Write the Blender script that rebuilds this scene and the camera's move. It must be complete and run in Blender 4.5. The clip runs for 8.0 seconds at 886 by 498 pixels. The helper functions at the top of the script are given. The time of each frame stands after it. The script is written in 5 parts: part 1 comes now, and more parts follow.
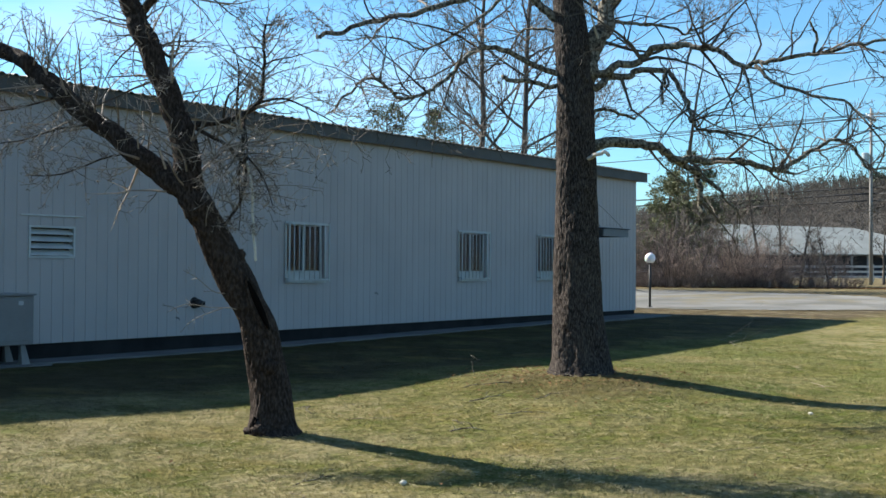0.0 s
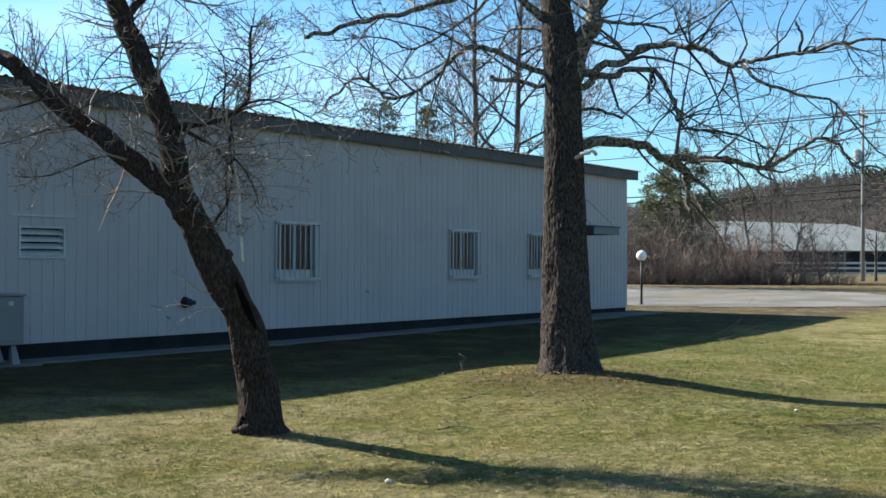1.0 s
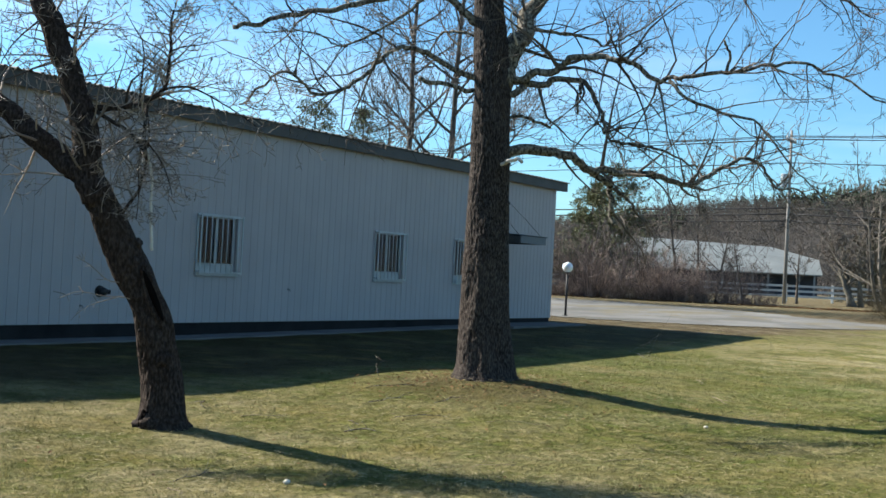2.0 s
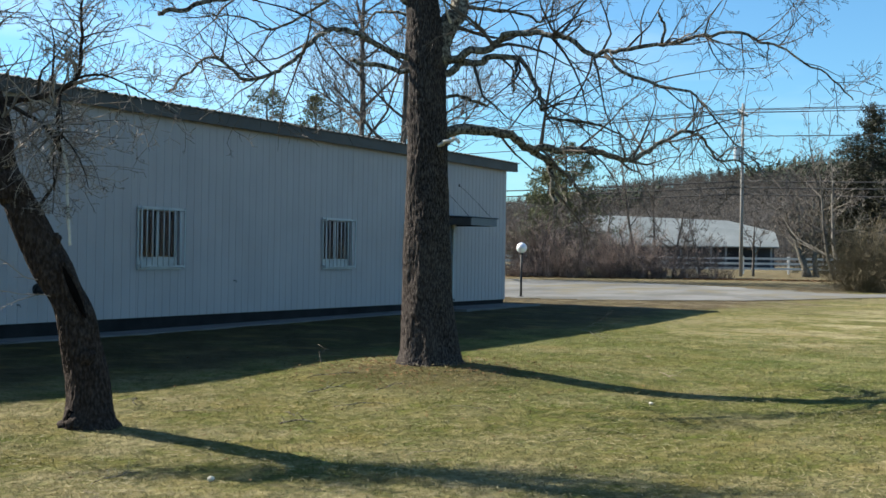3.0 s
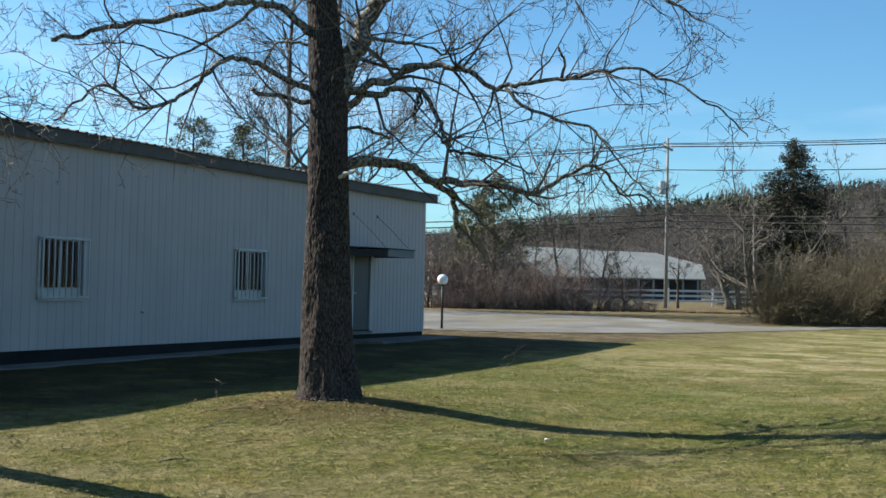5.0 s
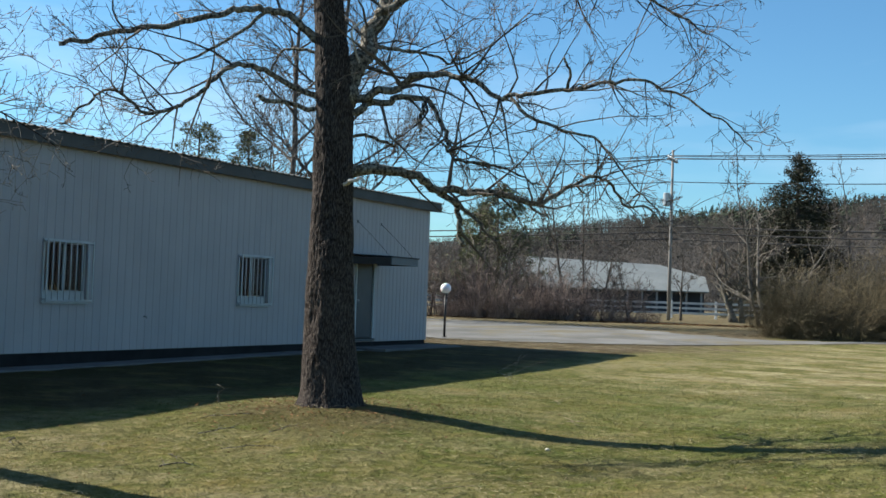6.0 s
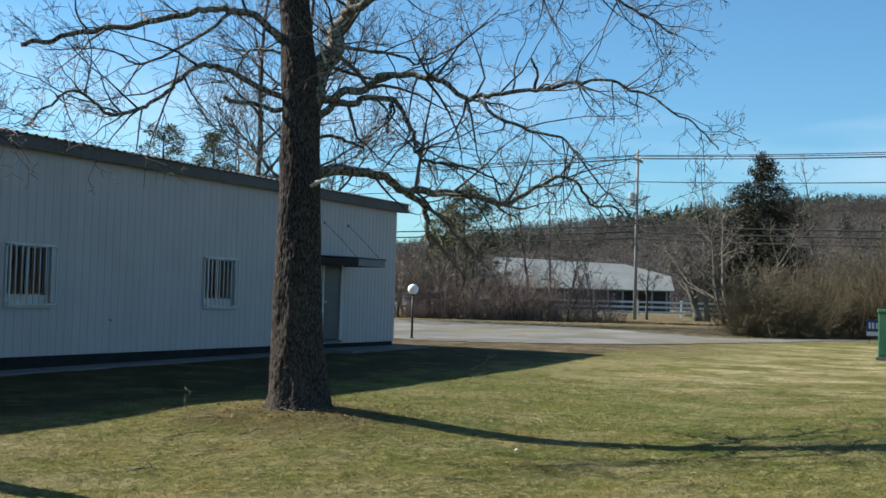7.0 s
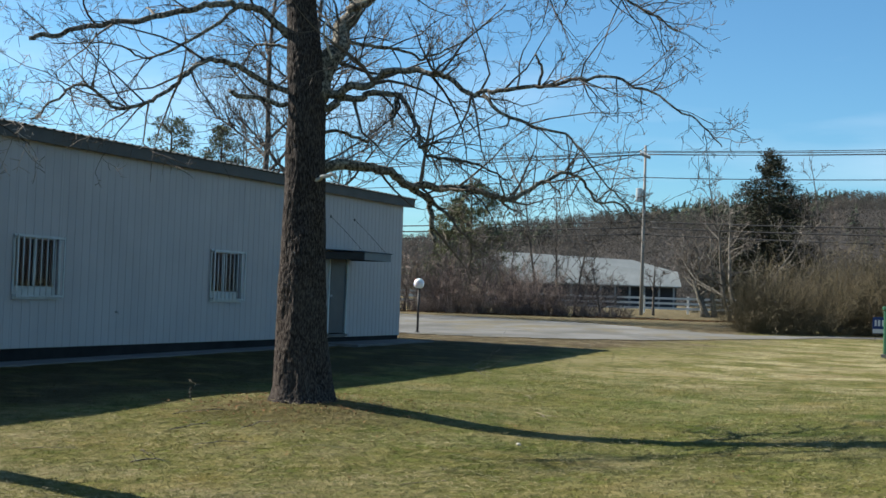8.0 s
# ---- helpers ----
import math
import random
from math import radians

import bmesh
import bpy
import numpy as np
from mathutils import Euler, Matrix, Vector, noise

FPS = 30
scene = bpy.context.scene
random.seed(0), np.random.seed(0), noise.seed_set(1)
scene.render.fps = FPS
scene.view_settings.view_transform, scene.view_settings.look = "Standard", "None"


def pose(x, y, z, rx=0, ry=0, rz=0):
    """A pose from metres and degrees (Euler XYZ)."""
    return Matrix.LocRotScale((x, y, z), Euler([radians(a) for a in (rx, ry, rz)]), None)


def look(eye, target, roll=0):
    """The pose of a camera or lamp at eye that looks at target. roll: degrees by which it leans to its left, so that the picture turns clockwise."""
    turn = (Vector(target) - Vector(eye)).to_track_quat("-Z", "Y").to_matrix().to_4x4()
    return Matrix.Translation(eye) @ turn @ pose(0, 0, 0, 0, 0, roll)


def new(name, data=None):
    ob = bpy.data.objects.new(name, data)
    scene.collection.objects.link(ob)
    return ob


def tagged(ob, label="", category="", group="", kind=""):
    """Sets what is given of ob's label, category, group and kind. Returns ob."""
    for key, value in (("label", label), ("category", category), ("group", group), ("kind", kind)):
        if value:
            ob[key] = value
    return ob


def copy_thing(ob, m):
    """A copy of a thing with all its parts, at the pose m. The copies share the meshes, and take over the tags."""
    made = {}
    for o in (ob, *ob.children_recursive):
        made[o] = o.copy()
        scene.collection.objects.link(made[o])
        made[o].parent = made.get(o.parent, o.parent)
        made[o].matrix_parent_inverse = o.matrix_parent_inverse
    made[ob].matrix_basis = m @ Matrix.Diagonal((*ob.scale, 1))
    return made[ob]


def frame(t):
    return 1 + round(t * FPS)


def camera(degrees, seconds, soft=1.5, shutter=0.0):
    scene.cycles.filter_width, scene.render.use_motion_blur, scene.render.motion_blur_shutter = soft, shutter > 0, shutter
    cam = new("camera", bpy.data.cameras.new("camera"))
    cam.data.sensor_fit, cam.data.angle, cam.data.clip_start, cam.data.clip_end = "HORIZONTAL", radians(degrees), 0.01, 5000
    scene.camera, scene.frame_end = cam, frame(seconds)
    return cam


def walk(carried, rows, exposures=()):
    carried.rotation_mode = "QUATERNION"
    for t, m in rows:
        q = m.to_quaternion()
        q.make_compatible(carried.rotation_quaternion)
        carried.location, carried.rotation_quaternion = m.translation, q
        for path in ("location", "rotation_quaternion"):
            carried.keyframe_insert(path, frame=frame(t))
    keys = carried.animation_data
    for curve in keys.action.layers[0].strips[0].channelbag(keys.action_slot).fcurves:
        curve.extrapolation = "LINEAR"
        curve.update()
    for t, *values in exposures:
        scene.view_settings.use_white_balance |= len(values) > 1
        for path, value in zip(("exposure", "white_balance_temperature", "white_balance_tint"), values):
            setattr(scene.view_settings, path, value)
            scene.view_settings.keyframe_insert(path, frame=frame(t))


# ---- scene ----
cam = camera(41.5, 8.0, soft=1.6)
PATH = [
    (0, (0.659, 0.693, 1.534), (-0.506, 2.318, 1.565), 0.4),
    (0.5, (0.739, 0.68, 1.549), (-0.428, 2.304, 1.581), 0.1),
    (1, (0.757, 0.681, 1.552), (-0.4, 2.312, 1.579), 0.2),
    (1.2, (0.751, 0.667, 1.549), (-0.394, 2.306, 1.583), 0.2),
    (2.3, (0.807, 1.005, 1.526), (-0.223, 2.719, 1.559), 3.9),
    (2.5, (0.778, 1.09, 1.524), (-0.196, 2.837, 1.531), 2.4),
    (3, (0.905, 1.222, 1.527), (-0.098, 2.952, 1.541), 0.9),
    (3.5, (1.027, 1.25, 1.543), (0.011, 2.972, 1.507), 0.6),
    (4, (1.154, 1.296, 1.527), (0.208, 3.058, 1.497), 0.8),
    (4.5, (1.142, 1.467, 1.549), (0.26, 3.262, 1.576), 2.5),
    (5, (1.199, 1.558, 1.573), (0.295, 3.341, 1.641), 1.2),
    (5.2, (1.223, 1.537, 1.56), (0.33, 3.324, 1.635), 2.1),
    (6.5, (1.198, 1.54, 1.574), (0.283, 3.317, 1.659), 1.9),
    (7, (1.179, 1.561, 1.571), (0.321, 3.365, 1.657), 1.6),
    (7.5, (1.202, 1.535, 1.561), (0.306, 3.32, 1.664), 1.7),
    (8, (1.254, 1.507, 1.577), (0.384, 3.307, 1.653), 2.0),
]
walk(cam, [(t, look(eye, target, roll)) for t, eye, target, roll in PATH], [(0.0, 1.42), (1.0, 1.40), (3.0, 1.32), (4.5, 1.26), (5.2, 1.13), (8.0, 1.08)])

# ---- sky and sun ----
SUN_FROM = Vector((-1.0, -0.10, 0.702)).normalized()
world = bpy.data.worlds.new("sky")
scene.world = world
world.use_nodes = True
wn, wl = world.node_tree.nodes, world.node_tree.links
sky = wn.new("ShaderNodeTexSky")
sky.sky_type, sky.sun_disc = "NISHITA", False
sky.sun_elevation = math.asin(SUN_FROM.z)
sky.sun_rotation = math.atan2(SUN_FROM.x, SUN_FROM.y)
sky.air_density, sky.dust_density, sky.ozone_density = 1.0, 0.45, 4.0
# thin high cirrus
wc = wn.new("ShaderNodeTexCoord")
wm = wn.new("ShaderNodeMapping")
wm.inputs["Scale"].default_value = (1.5, 1.5, 9.0)
wl.new(wc.outputs["Generated"], wm.inputs["Vector"])
wt = wn.new("ShaderNodeTexNoise")
wt.inputs["Scale"].default_value, wt.inputs["Detail"].default_value = 1.6, 6.0
wl.new(wm.outputs["Vector"], wt.inputs["Vector"])
wr = wn.new("ShaderNodeMapRange")
wr.inputs["From Min"].default_value, wr.inputs["From Max"].default_value = 0.5, 0.8
wr.inputs["To Max"].default_value = 0.32
wl.new(wt.outputs["Fac"], wr.inputs["Value"])
wx = wn.new("ShaderNodeMix")
wx.data_type = "RGBA"
wl.new(wr.outputs["Result"], wx.inputs[0])
wh = wn.new("ShaderNodeMix")
wh.data_type, wh.blend_type = "RGBA", "MULTIPLY"
wh.inputs[0].default_value = 1.0
wh.inputs[7].default_value = (0.645, 0.965, 1.06, 1)
wl.new(sky.outputs["Color"], wh.inputs[6])
wl.new(wh.outputs[2], wx.inputs[6])
wx.inputs[7].default_value = (8.0, 8.8, 9.6, 1)
wl.new(wx.outputs[2], wn["Background"].inputs["Color"])
wn["Background"].inputs["Strength"].default_value = 0.070
sun = new("sun", bpy.data.lights.new("sun", "SUN"))
sun.data.energy, sun.data.angle, sun.data.color = 5.0, radians(0.55), (1.0, 0.94, 0.84)
sun.matrix_world = look(SUN_FROM * 60, (0, 0, 0))


# ---- materials ----
class Mat:
    def __init__(self, name, rough=0.7, metal=0.0):
        self.m = bpy.data.materials.new(name)
        self.m.use_nodes = True
        self.n, self.l = self.m.node_tree.nodes, self.m.node_tree.links
        self.b = self.n["Principled BSDF"]
        self.b.inputs["Roughness"].default_value, self.b.inputs["Metallic"].default_value = rough, metal
        self.b.inputs["Specular IOR Level"].default_value = 0.5 if rough < 0.5 else 0.22 if rough < 0.75 else 0.06
        self.pos = self.n.new("ShaderNodeNewGeometry")

    def noise(self, scale, detail=4.0, stretch=(1, 1, 1), rough=0.55):
        mp = self.n.new("ShaderNodeMapping")
        mp.inputs["Scale"].default_value = stretch
        self.l.new(self.pos.outputs["Position"], mp.inputs["Vector"])
        t = self.n.new("ShaderNodeTexNoise")
        t.inputs["Scale"].default_value, t.inputs["Detail"].default_value, t.inputs["Roughness"].default_value = scale, detail, rough
        self.l.new(mp.outputs["Vector"], t.inputs["Vector"])
        return t.outputs["Fac"]

    def ramp(self, fac, lo, hi):
        r = self.n.new("ShaderNodeMapRange")
        r.inputs["From Min"].default_value, r.inputs["From Max"].default_value = lo, hi
        self.l.new(fac, r.inputs["Value"])
        return r.outputs["Result"]

    def math(self, op, a, b):
        k = self.n.new("ShaderNodeMath")
        k.operation = op
        for i, v in enumerate((a, b)):
            if isinstance(v, (int, float)):
                k.inputs[i].default_value = v
            else:
                self.l.new(v, k.inputs[i])
        return k.outputs[0]

    def mix(self, fac, a, b, blend="MIX"):
        x = self.n.new("ShaderNodeMix")
        x.data_type, x.blend_type = "RGBA", blend
        for i, v in ((0, fac), (6, a), (7, b)):
            if isinstance(v, tuple):
                x.inputs[i].default_value = (*v, 1)
            elif isinstance(v, (int, float)):
                x.inputs[i].default_value = v
            else:
                self.l.new(v, x.inputs[i])
        return x.outputs[2]

    def colour(self, c):
        self.l.new(c, self.b.inputs["Base Color"])

    def bump(self, height, strength=0.4, distance=0.01):
        k = self.n.new("ShaderNodeBump")
        k.inputs["Strength"].default_value, k.inputs["Distance"].default_value = strength, distance
        self.l.new(height, k.inputs["Height"])
        self.l.new(k.outputs["Normal"], self.b.inputs["Normal"])

    def object_random(self):
        return self.n.new("ShaderNodeObjectInfo").outputs["Random"]

    def island_random(self):
        return self.pos.outputs["Random Per Island"]


def plain(name, a, b, scale=3.0, rough=0.7, metal=0.0, grain=60.0, bump=0.15, stretch=(1, 1, 1), rand=""):
    """Two tones at a large scale, a finer grain, and a fine relief."""
    k = Mat(name, rough, metal)
    big = k.ramp(k.noise(scale, 5, stretch), 0.32, 0.68)
    fine = k.noise(grain, 3, stretch)
    c = k.mix(big, a, b)
    c = k.mix(k.math("MULTIPLY", k.ramp(fine, 0.35, 0.75), 0.25), c, tuple(v * 0.55 for v in a))
    if rand:
        r = k.object_random() if rand == "object" else k.island_random()
        c = k.mix(k.math("MULTIPLY", r, 0.45), c, tuple(v * 0.6 for v in b))
    k.colour(c)
    k.bump(fine, bump, 0.004)
    return k.m


def bark(name, dark, light, scale, strength, grain=0.18):
    k = Mat(name, 0.85)
    k.b.inputs["Specular IOR Level"].default_value = 0.12
    ridges = k.noise(scale, 6, (1, 1, grain), 0.6)
    flakes = k.noise(scale * 2.7, 4, (1, 1, min(1, grain * 2.2)))
    moss = k.noise(1.6, 3)
    h = k.math("ADD", k.ramp(ridges, 0.38, 0.62), k.math("MULTIPLY", flakes, 0.5))
    c = k.mix(k.ramp(ridges, 0.42, 0.72), dark, light)
    c = k.mix(k.math("MULTIPLY", k.ramp(moss, 0.5, 0.72), 0.15), c, tuple(v * 1.25 for v in light))
    c = k.mix(k.math("MULTIPLY", k.ramp(flakes, 0.5, 0.7), 0.35), c, tuple(v * 0.7 for v in dark))
    k.colour(c)
    k.bump(h, strength, 0.008)
    return k.m


def twig(name, a, b, rough=0.7):
    k = Mat(name, rough)
    k.colour(k.mix(k.island_random(), a, b))
    return k.m


def lawn_tone(k):
    """Winter lawn: green and straw in patches of several sizes, with mower streaks."""
    big = k.ramp(k.noise(0.35, 4, (1.0, 0.75, 1)), 0.38, 0.62)
    mid = k.ramp(k.noise(2.4, 6, (1.0, 0.8, 1), 0.65), 0.40, 0.60)
    streak = k.ramp(k.noise(0.62, 5, (1.5, 0.8, 1), 0.62), 0.52, 0.66)
    small = k.ramp(k.noise(6.0, 7, (1, 0.8, 1), 0.66), 0.42, 0.58)
    tuft = k.ramp(k.noise(19.0, 4), 0.50, 0.68)
    c = k.mix(mid, (0.092, 0.106, 0.022), (0.160, 0.150, 0.044))
    c = k.mix(k.math("MULTIPLY", big, 0.55), c, (0.056, 0.074, 0.014))
    c = k.mix(k.math("MULTIPLY", streak, 0.55), c, (0.25, 0.215, 0.105))
    # open sunny part of the lawn: bleached patches
    xyz = k.n.new("ShaderNodeSeparateXYZ")
    k.l.new(k.pos.outputs["Position"], xyz.inputs["Vector"])
    bleach = k.ramp(k.noise(0.85, 6, (0.55, 0.80, 1), 0.74), 0.47, 0.57)
    bleach = k.math("MULTIPLY", bleach, k.math("MULTIPLY", k.ramp(xyz.outputs["Y"], 17.0, 23.0), k.ramp(xyz.outputs["X"], -9.0, -4.5)))
    c = k.mix(k.math("MULTIPLY", bleach, 0.95), c, (0.40, 0.35, 0.20))
    c = k.mix(k.math("MULTIPLY", small, 0.6), c, (0.225, 0.188, 0.082))
    dry = k.ramp(k.noise(0.55, 6, (1.0, 0.8, 1), 0.72), 0.47, 0.60)
    c = k.mix(k.math("MULTIPLY", dry, 0.6), c, (0.25, 0.21, 0.112))
    lush = k.ramp(k.noise(0.85, 5, (0.9, 1.0, 1), 0.7), 0.53, 0.64)
    # greener across the middle, drier in front
    belt = k.math("MULTIPLY", k.ramp(xyz.outputs["Y"], 11.0, 15.5), k.ramp(xyz.outputs["Y"], 26.0, 20.0))
    lush = k.math("MULTIPLY", lush, k.math("ADD", k.math("MULTIPLY", belt, 0.65), 0.35))
    green = k.math("MULTIPLY", belt, k.ramp(k.noise(0.32, 4, (1, 0.9, 1), 0.6), 0.36, 0.58))
    c = k.mix(k.math("MULTIPLY", green, 0.55), c, (0.088, 0.122, 0.024))
    c = k.mix(k.math("MULTIPLY", lush, 0.7), c, (0.062, 0.092, 0.018))
    pale = k.math("MULTIPLY", k.ramp(xyz.outputs["Y"], 11.5, 7.5), k.ramp(k.noise(0.9, 6, (1, 0.8, 1), 0.7), 0.47, 0.60))
    c = k.mix(k.math("MULTIPLY", pale, 0.6), c, (0.30, 0.255, 0.15))
    clump = k.ramp(k.noise(4.4, 5, (1.0, 0.7, 1), 0.68), 0.52, 0.62)
    c = k.mix(k.math("MULTIPLY", clump, 0.45), c, (0.050, 0.056, 0.016))
    c = k.mix(k.math("MULTIPLY", tuft, 0.5), c, (0.040, 0.046, 0.014))
    # brown earth along the building, painted darker to deepen the shade there
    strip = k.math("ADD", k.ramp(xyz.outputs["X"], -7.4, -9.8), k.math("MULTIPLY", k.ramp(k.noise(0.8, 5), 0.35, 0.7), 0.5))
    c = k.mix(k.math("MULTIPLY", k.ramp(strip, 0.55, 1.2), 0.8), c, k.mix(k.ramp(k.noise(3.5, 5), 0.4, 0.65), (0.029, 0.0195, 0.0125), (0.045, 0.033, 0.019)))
    return c, small


def lawn():
    k = Mat("lawn", 0.95)
    k.b.inputs["Specular IOR Level"].default_value = 0.05
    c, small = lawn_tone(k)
    # trodden, leaf-strewn soil round the shade tree
    d = k.n.new("ShaderNodeVectorMath")
    d.operation = "DISTANCE"
    k.l.new(k.pos.outputs["Position"], d.inputs[0])
    d.inputs[1].default_value = (-6.5, 13.6, 0.1)
    near = k.math("ADD", k.ramp(d.outputs["Value"], 2.2, 0.6), k.math("MULTIPLY", k.noise(3.0, 4), 0.8))
    c = k.mix(k.math("MULTIPLY", k.ramp(near, 0.6, 1.3), 0.6), c, (0.070, 0.050, 0.027))
    tan = k.ramp(k.noise(0.9, 3), 0.56, 0.7)
    c = k.mix(k.math("MULTIPLY", tan, 0.45), c, (0.20, 0.150, 0.05))
    # dry, leaf-strewn verge across the drive
    xyz = k.n.new("ShaderNodeSeparateXYZ")
    k.l.new(k.pos.outputs["Position"], xyz.inputs["Vector"])
    across = k.math("SUBTRACT", xyz.outputs["Y"], k.math("MULTIPLY", xyz.outputs["X"], 0.36))
    dry = k.ramp(k.math("ADD", across, k.math("MULTIPLY", k.noise(0.5, 4), 3.0)), 58.5, 64.0)
    c = k.mix(k.math("MULTIPLY", dry, 0.85), c, k.mix(k.ramp(k.noise(2.2, 4), 0.46, 0.66), (0.20, 0.18, 0.08), (0.105, 0.076, 0.044)))
    # earth spilled from the drive's edge
    edge = k.math("ADD", k.math("MULTIPLY", k.ramp(xyz.outputs["Y"], 27.5, 33.5), k.ramp(xyz.outputs["X"], -3.0, -9.5)), k.math("MULTIPLY", k.ramp(k.noise(0.7, 6, (0.6, 1, 1), 0.65), 0.4, 0.65), 0.6))
    c = k.mix(k.math("MULTIPLY", k.ramp(edge, 0.75, 1.3), 0.8), c, k.mix(k.ramp(k.noise(2.5, 5), 0.4, 0.62), (0.085, 0.062, 0.038), (0.20, 0.165, 0.105)))
    k.colour(c)
    k.bump(k.math("ADD", small, k.math("MULTIPLY", k.noise(45, 5), 0.4)), 0.9, 0.04)
    return k.m


def blades():
    k = Mat("grass_blades", 0.8)
    k.b.inputs["Specular IOR Level"].default_value = 0.15
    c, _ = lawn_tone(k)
    r = k.island_random()
    c = k.mix(k.math("MULTIPLY", k.ramp(r, 0.45, 1.0), 0.6), c, (0.185, 0.155, 0.065))
    c = k.mix(k.math("MULTIPLY", k.ramp(r, 0.4, 0.0), 0.5), c, (0.042, 0.066, 0.010))
    k.colour(c)
    # light also passes through a blade
    tr = k.n.new("ShaderNodeBsdfTranslucent")
    k.l.new(c, tr.inputs["Color"])
    mx = k.n.new("ShaderNodeMixShader")
    mx.inputs[0].default_value = 0.45
    k.l.new(k.b.outputs[0], mx.inputs[1])
    k.l.new(tr.outputs[0], mx.inputs[2])
    k.l.new(mx.outputs[0], k.n["Material Output"].inputs["Surface"])
    return k.m


def siding():
    k = Mat("siding_paint", 0.55)
    streak = k.ramp(k.noise(5.0, 5, (1, 1, 0.10)), 0.45, 0.75)
    dirt = k.ramp(k.noise(1.1, 5), 0.4, 0.7)
    c = k.mix(k.math("MULTIPLY", streak, 0.35), (0.372, 0.342, 0.335), (0.305, 0.282, 0.276))
    c = k.mix(k.math("MULTIPLY", dirt, 0.22), c, (0.245, 0.228, 0.222))
    c = k.mix(k.math("MULTIPLY", k.object_random(), 0.15), c, (0.285, 0.268, 0.272))
    k.colour(c)
    k.bump(k.noise(70, 4, (1, 1, 0.15)), 0.25, 0.004)
    return k.m


def glass():
    k = Mat("window_glass", 0.04)
    k.b.inputs["Base Color"].default_value = (0.9, 0.95, 0.95, 1)
    k.b.inputs["Transmission Weight"].default_value = 1.0
    k.b.inputs["IOR"].default_value = 1.45
    return k.m


M_LAWN, M_BLADE, M_SIDE, M_GLASS = lawn(), blades(), siding(), glass()
M_TRIM = plain("trim_paint", (0.50, 0.51, 0.50), (0.40, 0.41, 0.40), 4.0, 0.5, grain=40)
M_FASCIA = plain("fascia_metal", (0.058, 0.053, 0.049), (0.082, 0.075, 0.069), 2.0, 0.5, 0.2)
M_ROOF = plain("roof_metal", (0.10, 0.105, 0.10), (0.15, 0.15, 0.14), 1.5, 0.65, 0.2)
M_FOUND = plain("foundation_concrete", (0.016, 0.016, 0.017), (0.028, 0.028, 0.028), 2.0, 0.9)
M_CONC = plain("concrete", (0.10, 0.10, 0.097), (0.15, 0.147, 0.14), 1.3, 0.9, grain=35, bump=0.4)
M_INSIDE = plain("interior_paint", (0.03, 0.03, 0.03), (0.05, 0.05, 0.048), 1.0, 0.8)
M_CURTAIN = plain("curtain_cloth", (0.012, 0.011, 0.011), (0.022, 0.019, 0.017), 6.0, 0.9)
M_DOOR = plain("door_paint", (0.034, 0.042, 0.050), (0.046, 0.056, 0.064), 3.0, 0.45)
M_CANOPY = plain("canopy_metal", (0.085, 0.10, 0.115), (0.11, 0.128, 0.145), 3.0, 0.45, 0.2)
M_DARKMETAL = plain("black_metal", (0.02, 0.02, 0.022), (0.035, 0.035, 0.035), 5.0, 0.5, 0.3)
M_STEEL = plain("galvanised_steel", (0.40, 0.41, 0.42), (0.52, 0.53, 0.53), 5.0, 0.4, 0.7)
M_UNIT = plain("unit_paint", (0.175, 0.168, 0.166), (0.215, 0.208, 0.204), 2.0, 0.5)
M_BARK = bark("maple_bark", (0.017, 0.0125, 0.011), (0.132, 0.111, 0.095), 60.0, 1.0, 0.30)
M_BARK2 = bark("apple_bark", (0.022, 0.015, 0.012), (0.092, 0.069, 0.056), 44.0, 1.0, 0.45)
M_LIMB = bark("limb_bark", (0.034, 0.028, 0.023), (0.38, 0.35, 0.28), 26.0, 0.7, 0.8)
M_TWIG = twig("maple_twigs", (0.032, 0.024, 0.019), (0.14, 0.115, 0.092))
M_TWIG2 = twig("apple_twigs", (0.045, 0.034, 0.027), (0.36, 0.30, 0.25))
M_PALE = plain("peeled_wood", (0.60, 0.56, 0.49), (0.48, 0.44, 0.38), 9.0, 0.8)
M_BARE = bark("grey_bark", (0.06, 0.052, 0.045), (0.17, 0.15, 0.13), 9.0, 0.5)
M_BARETWIG = twig("grey_twigs", (0.050, 0.040, 0.034), (0.125, 0.104, 0.088))
M_BRUSH = twig("brush_stems", (0.060, 0.043, 0.036), (0.32, 0.245, 0.206))
M_BUSH = twig("bush_stems", (0.028, 0.023, 0.012), (0.135, 0.108, 0.058))
M_PALETWIG = twig("pale_twigs", (0.075, 0.065, 0.055), (0.17, 0.148, 0.125))
M_NEEDLE = twig("spruce_needles", (0.014, 0.016, 0.009), (0.040, 0.042, 0.022))
M_PINE = twig("pine_needles", (0.056, 0.066, 0.032), (0.165, 0.170, 0.086))
k = Mat("far_bare_trees", 0.9)
# tones lifted toward grey, painting in the haze of distance
c = k.mix(k.island_random(), (0.074, 0.069, 0.063), (0.090, 0.084, 0.076))
k.colour(c)
tr = k.n.new("ShaderNodeBsdfTranslucent")  # open twig masses let light through
k.l.new(c, tr.inputs["Color"])
mx = k.n.new("ShaderNodeMixShader")
mx.inputs[0].default_value = 0.5
k.l.new(k.b.outputs[0], mx.inputs[1])
k.l.new(tr.outputs[0], mx.inputs[2])
k.l.new(mx.outputs[0], k.n["Material Output"].inputs["Surface"])
M_HILLTREE = k.m
M_PALEBARK = bark("pale_bark", (0.085, 0.076, 0.065), (0.215, 0.195, 0.165), 9.0, 0.5)
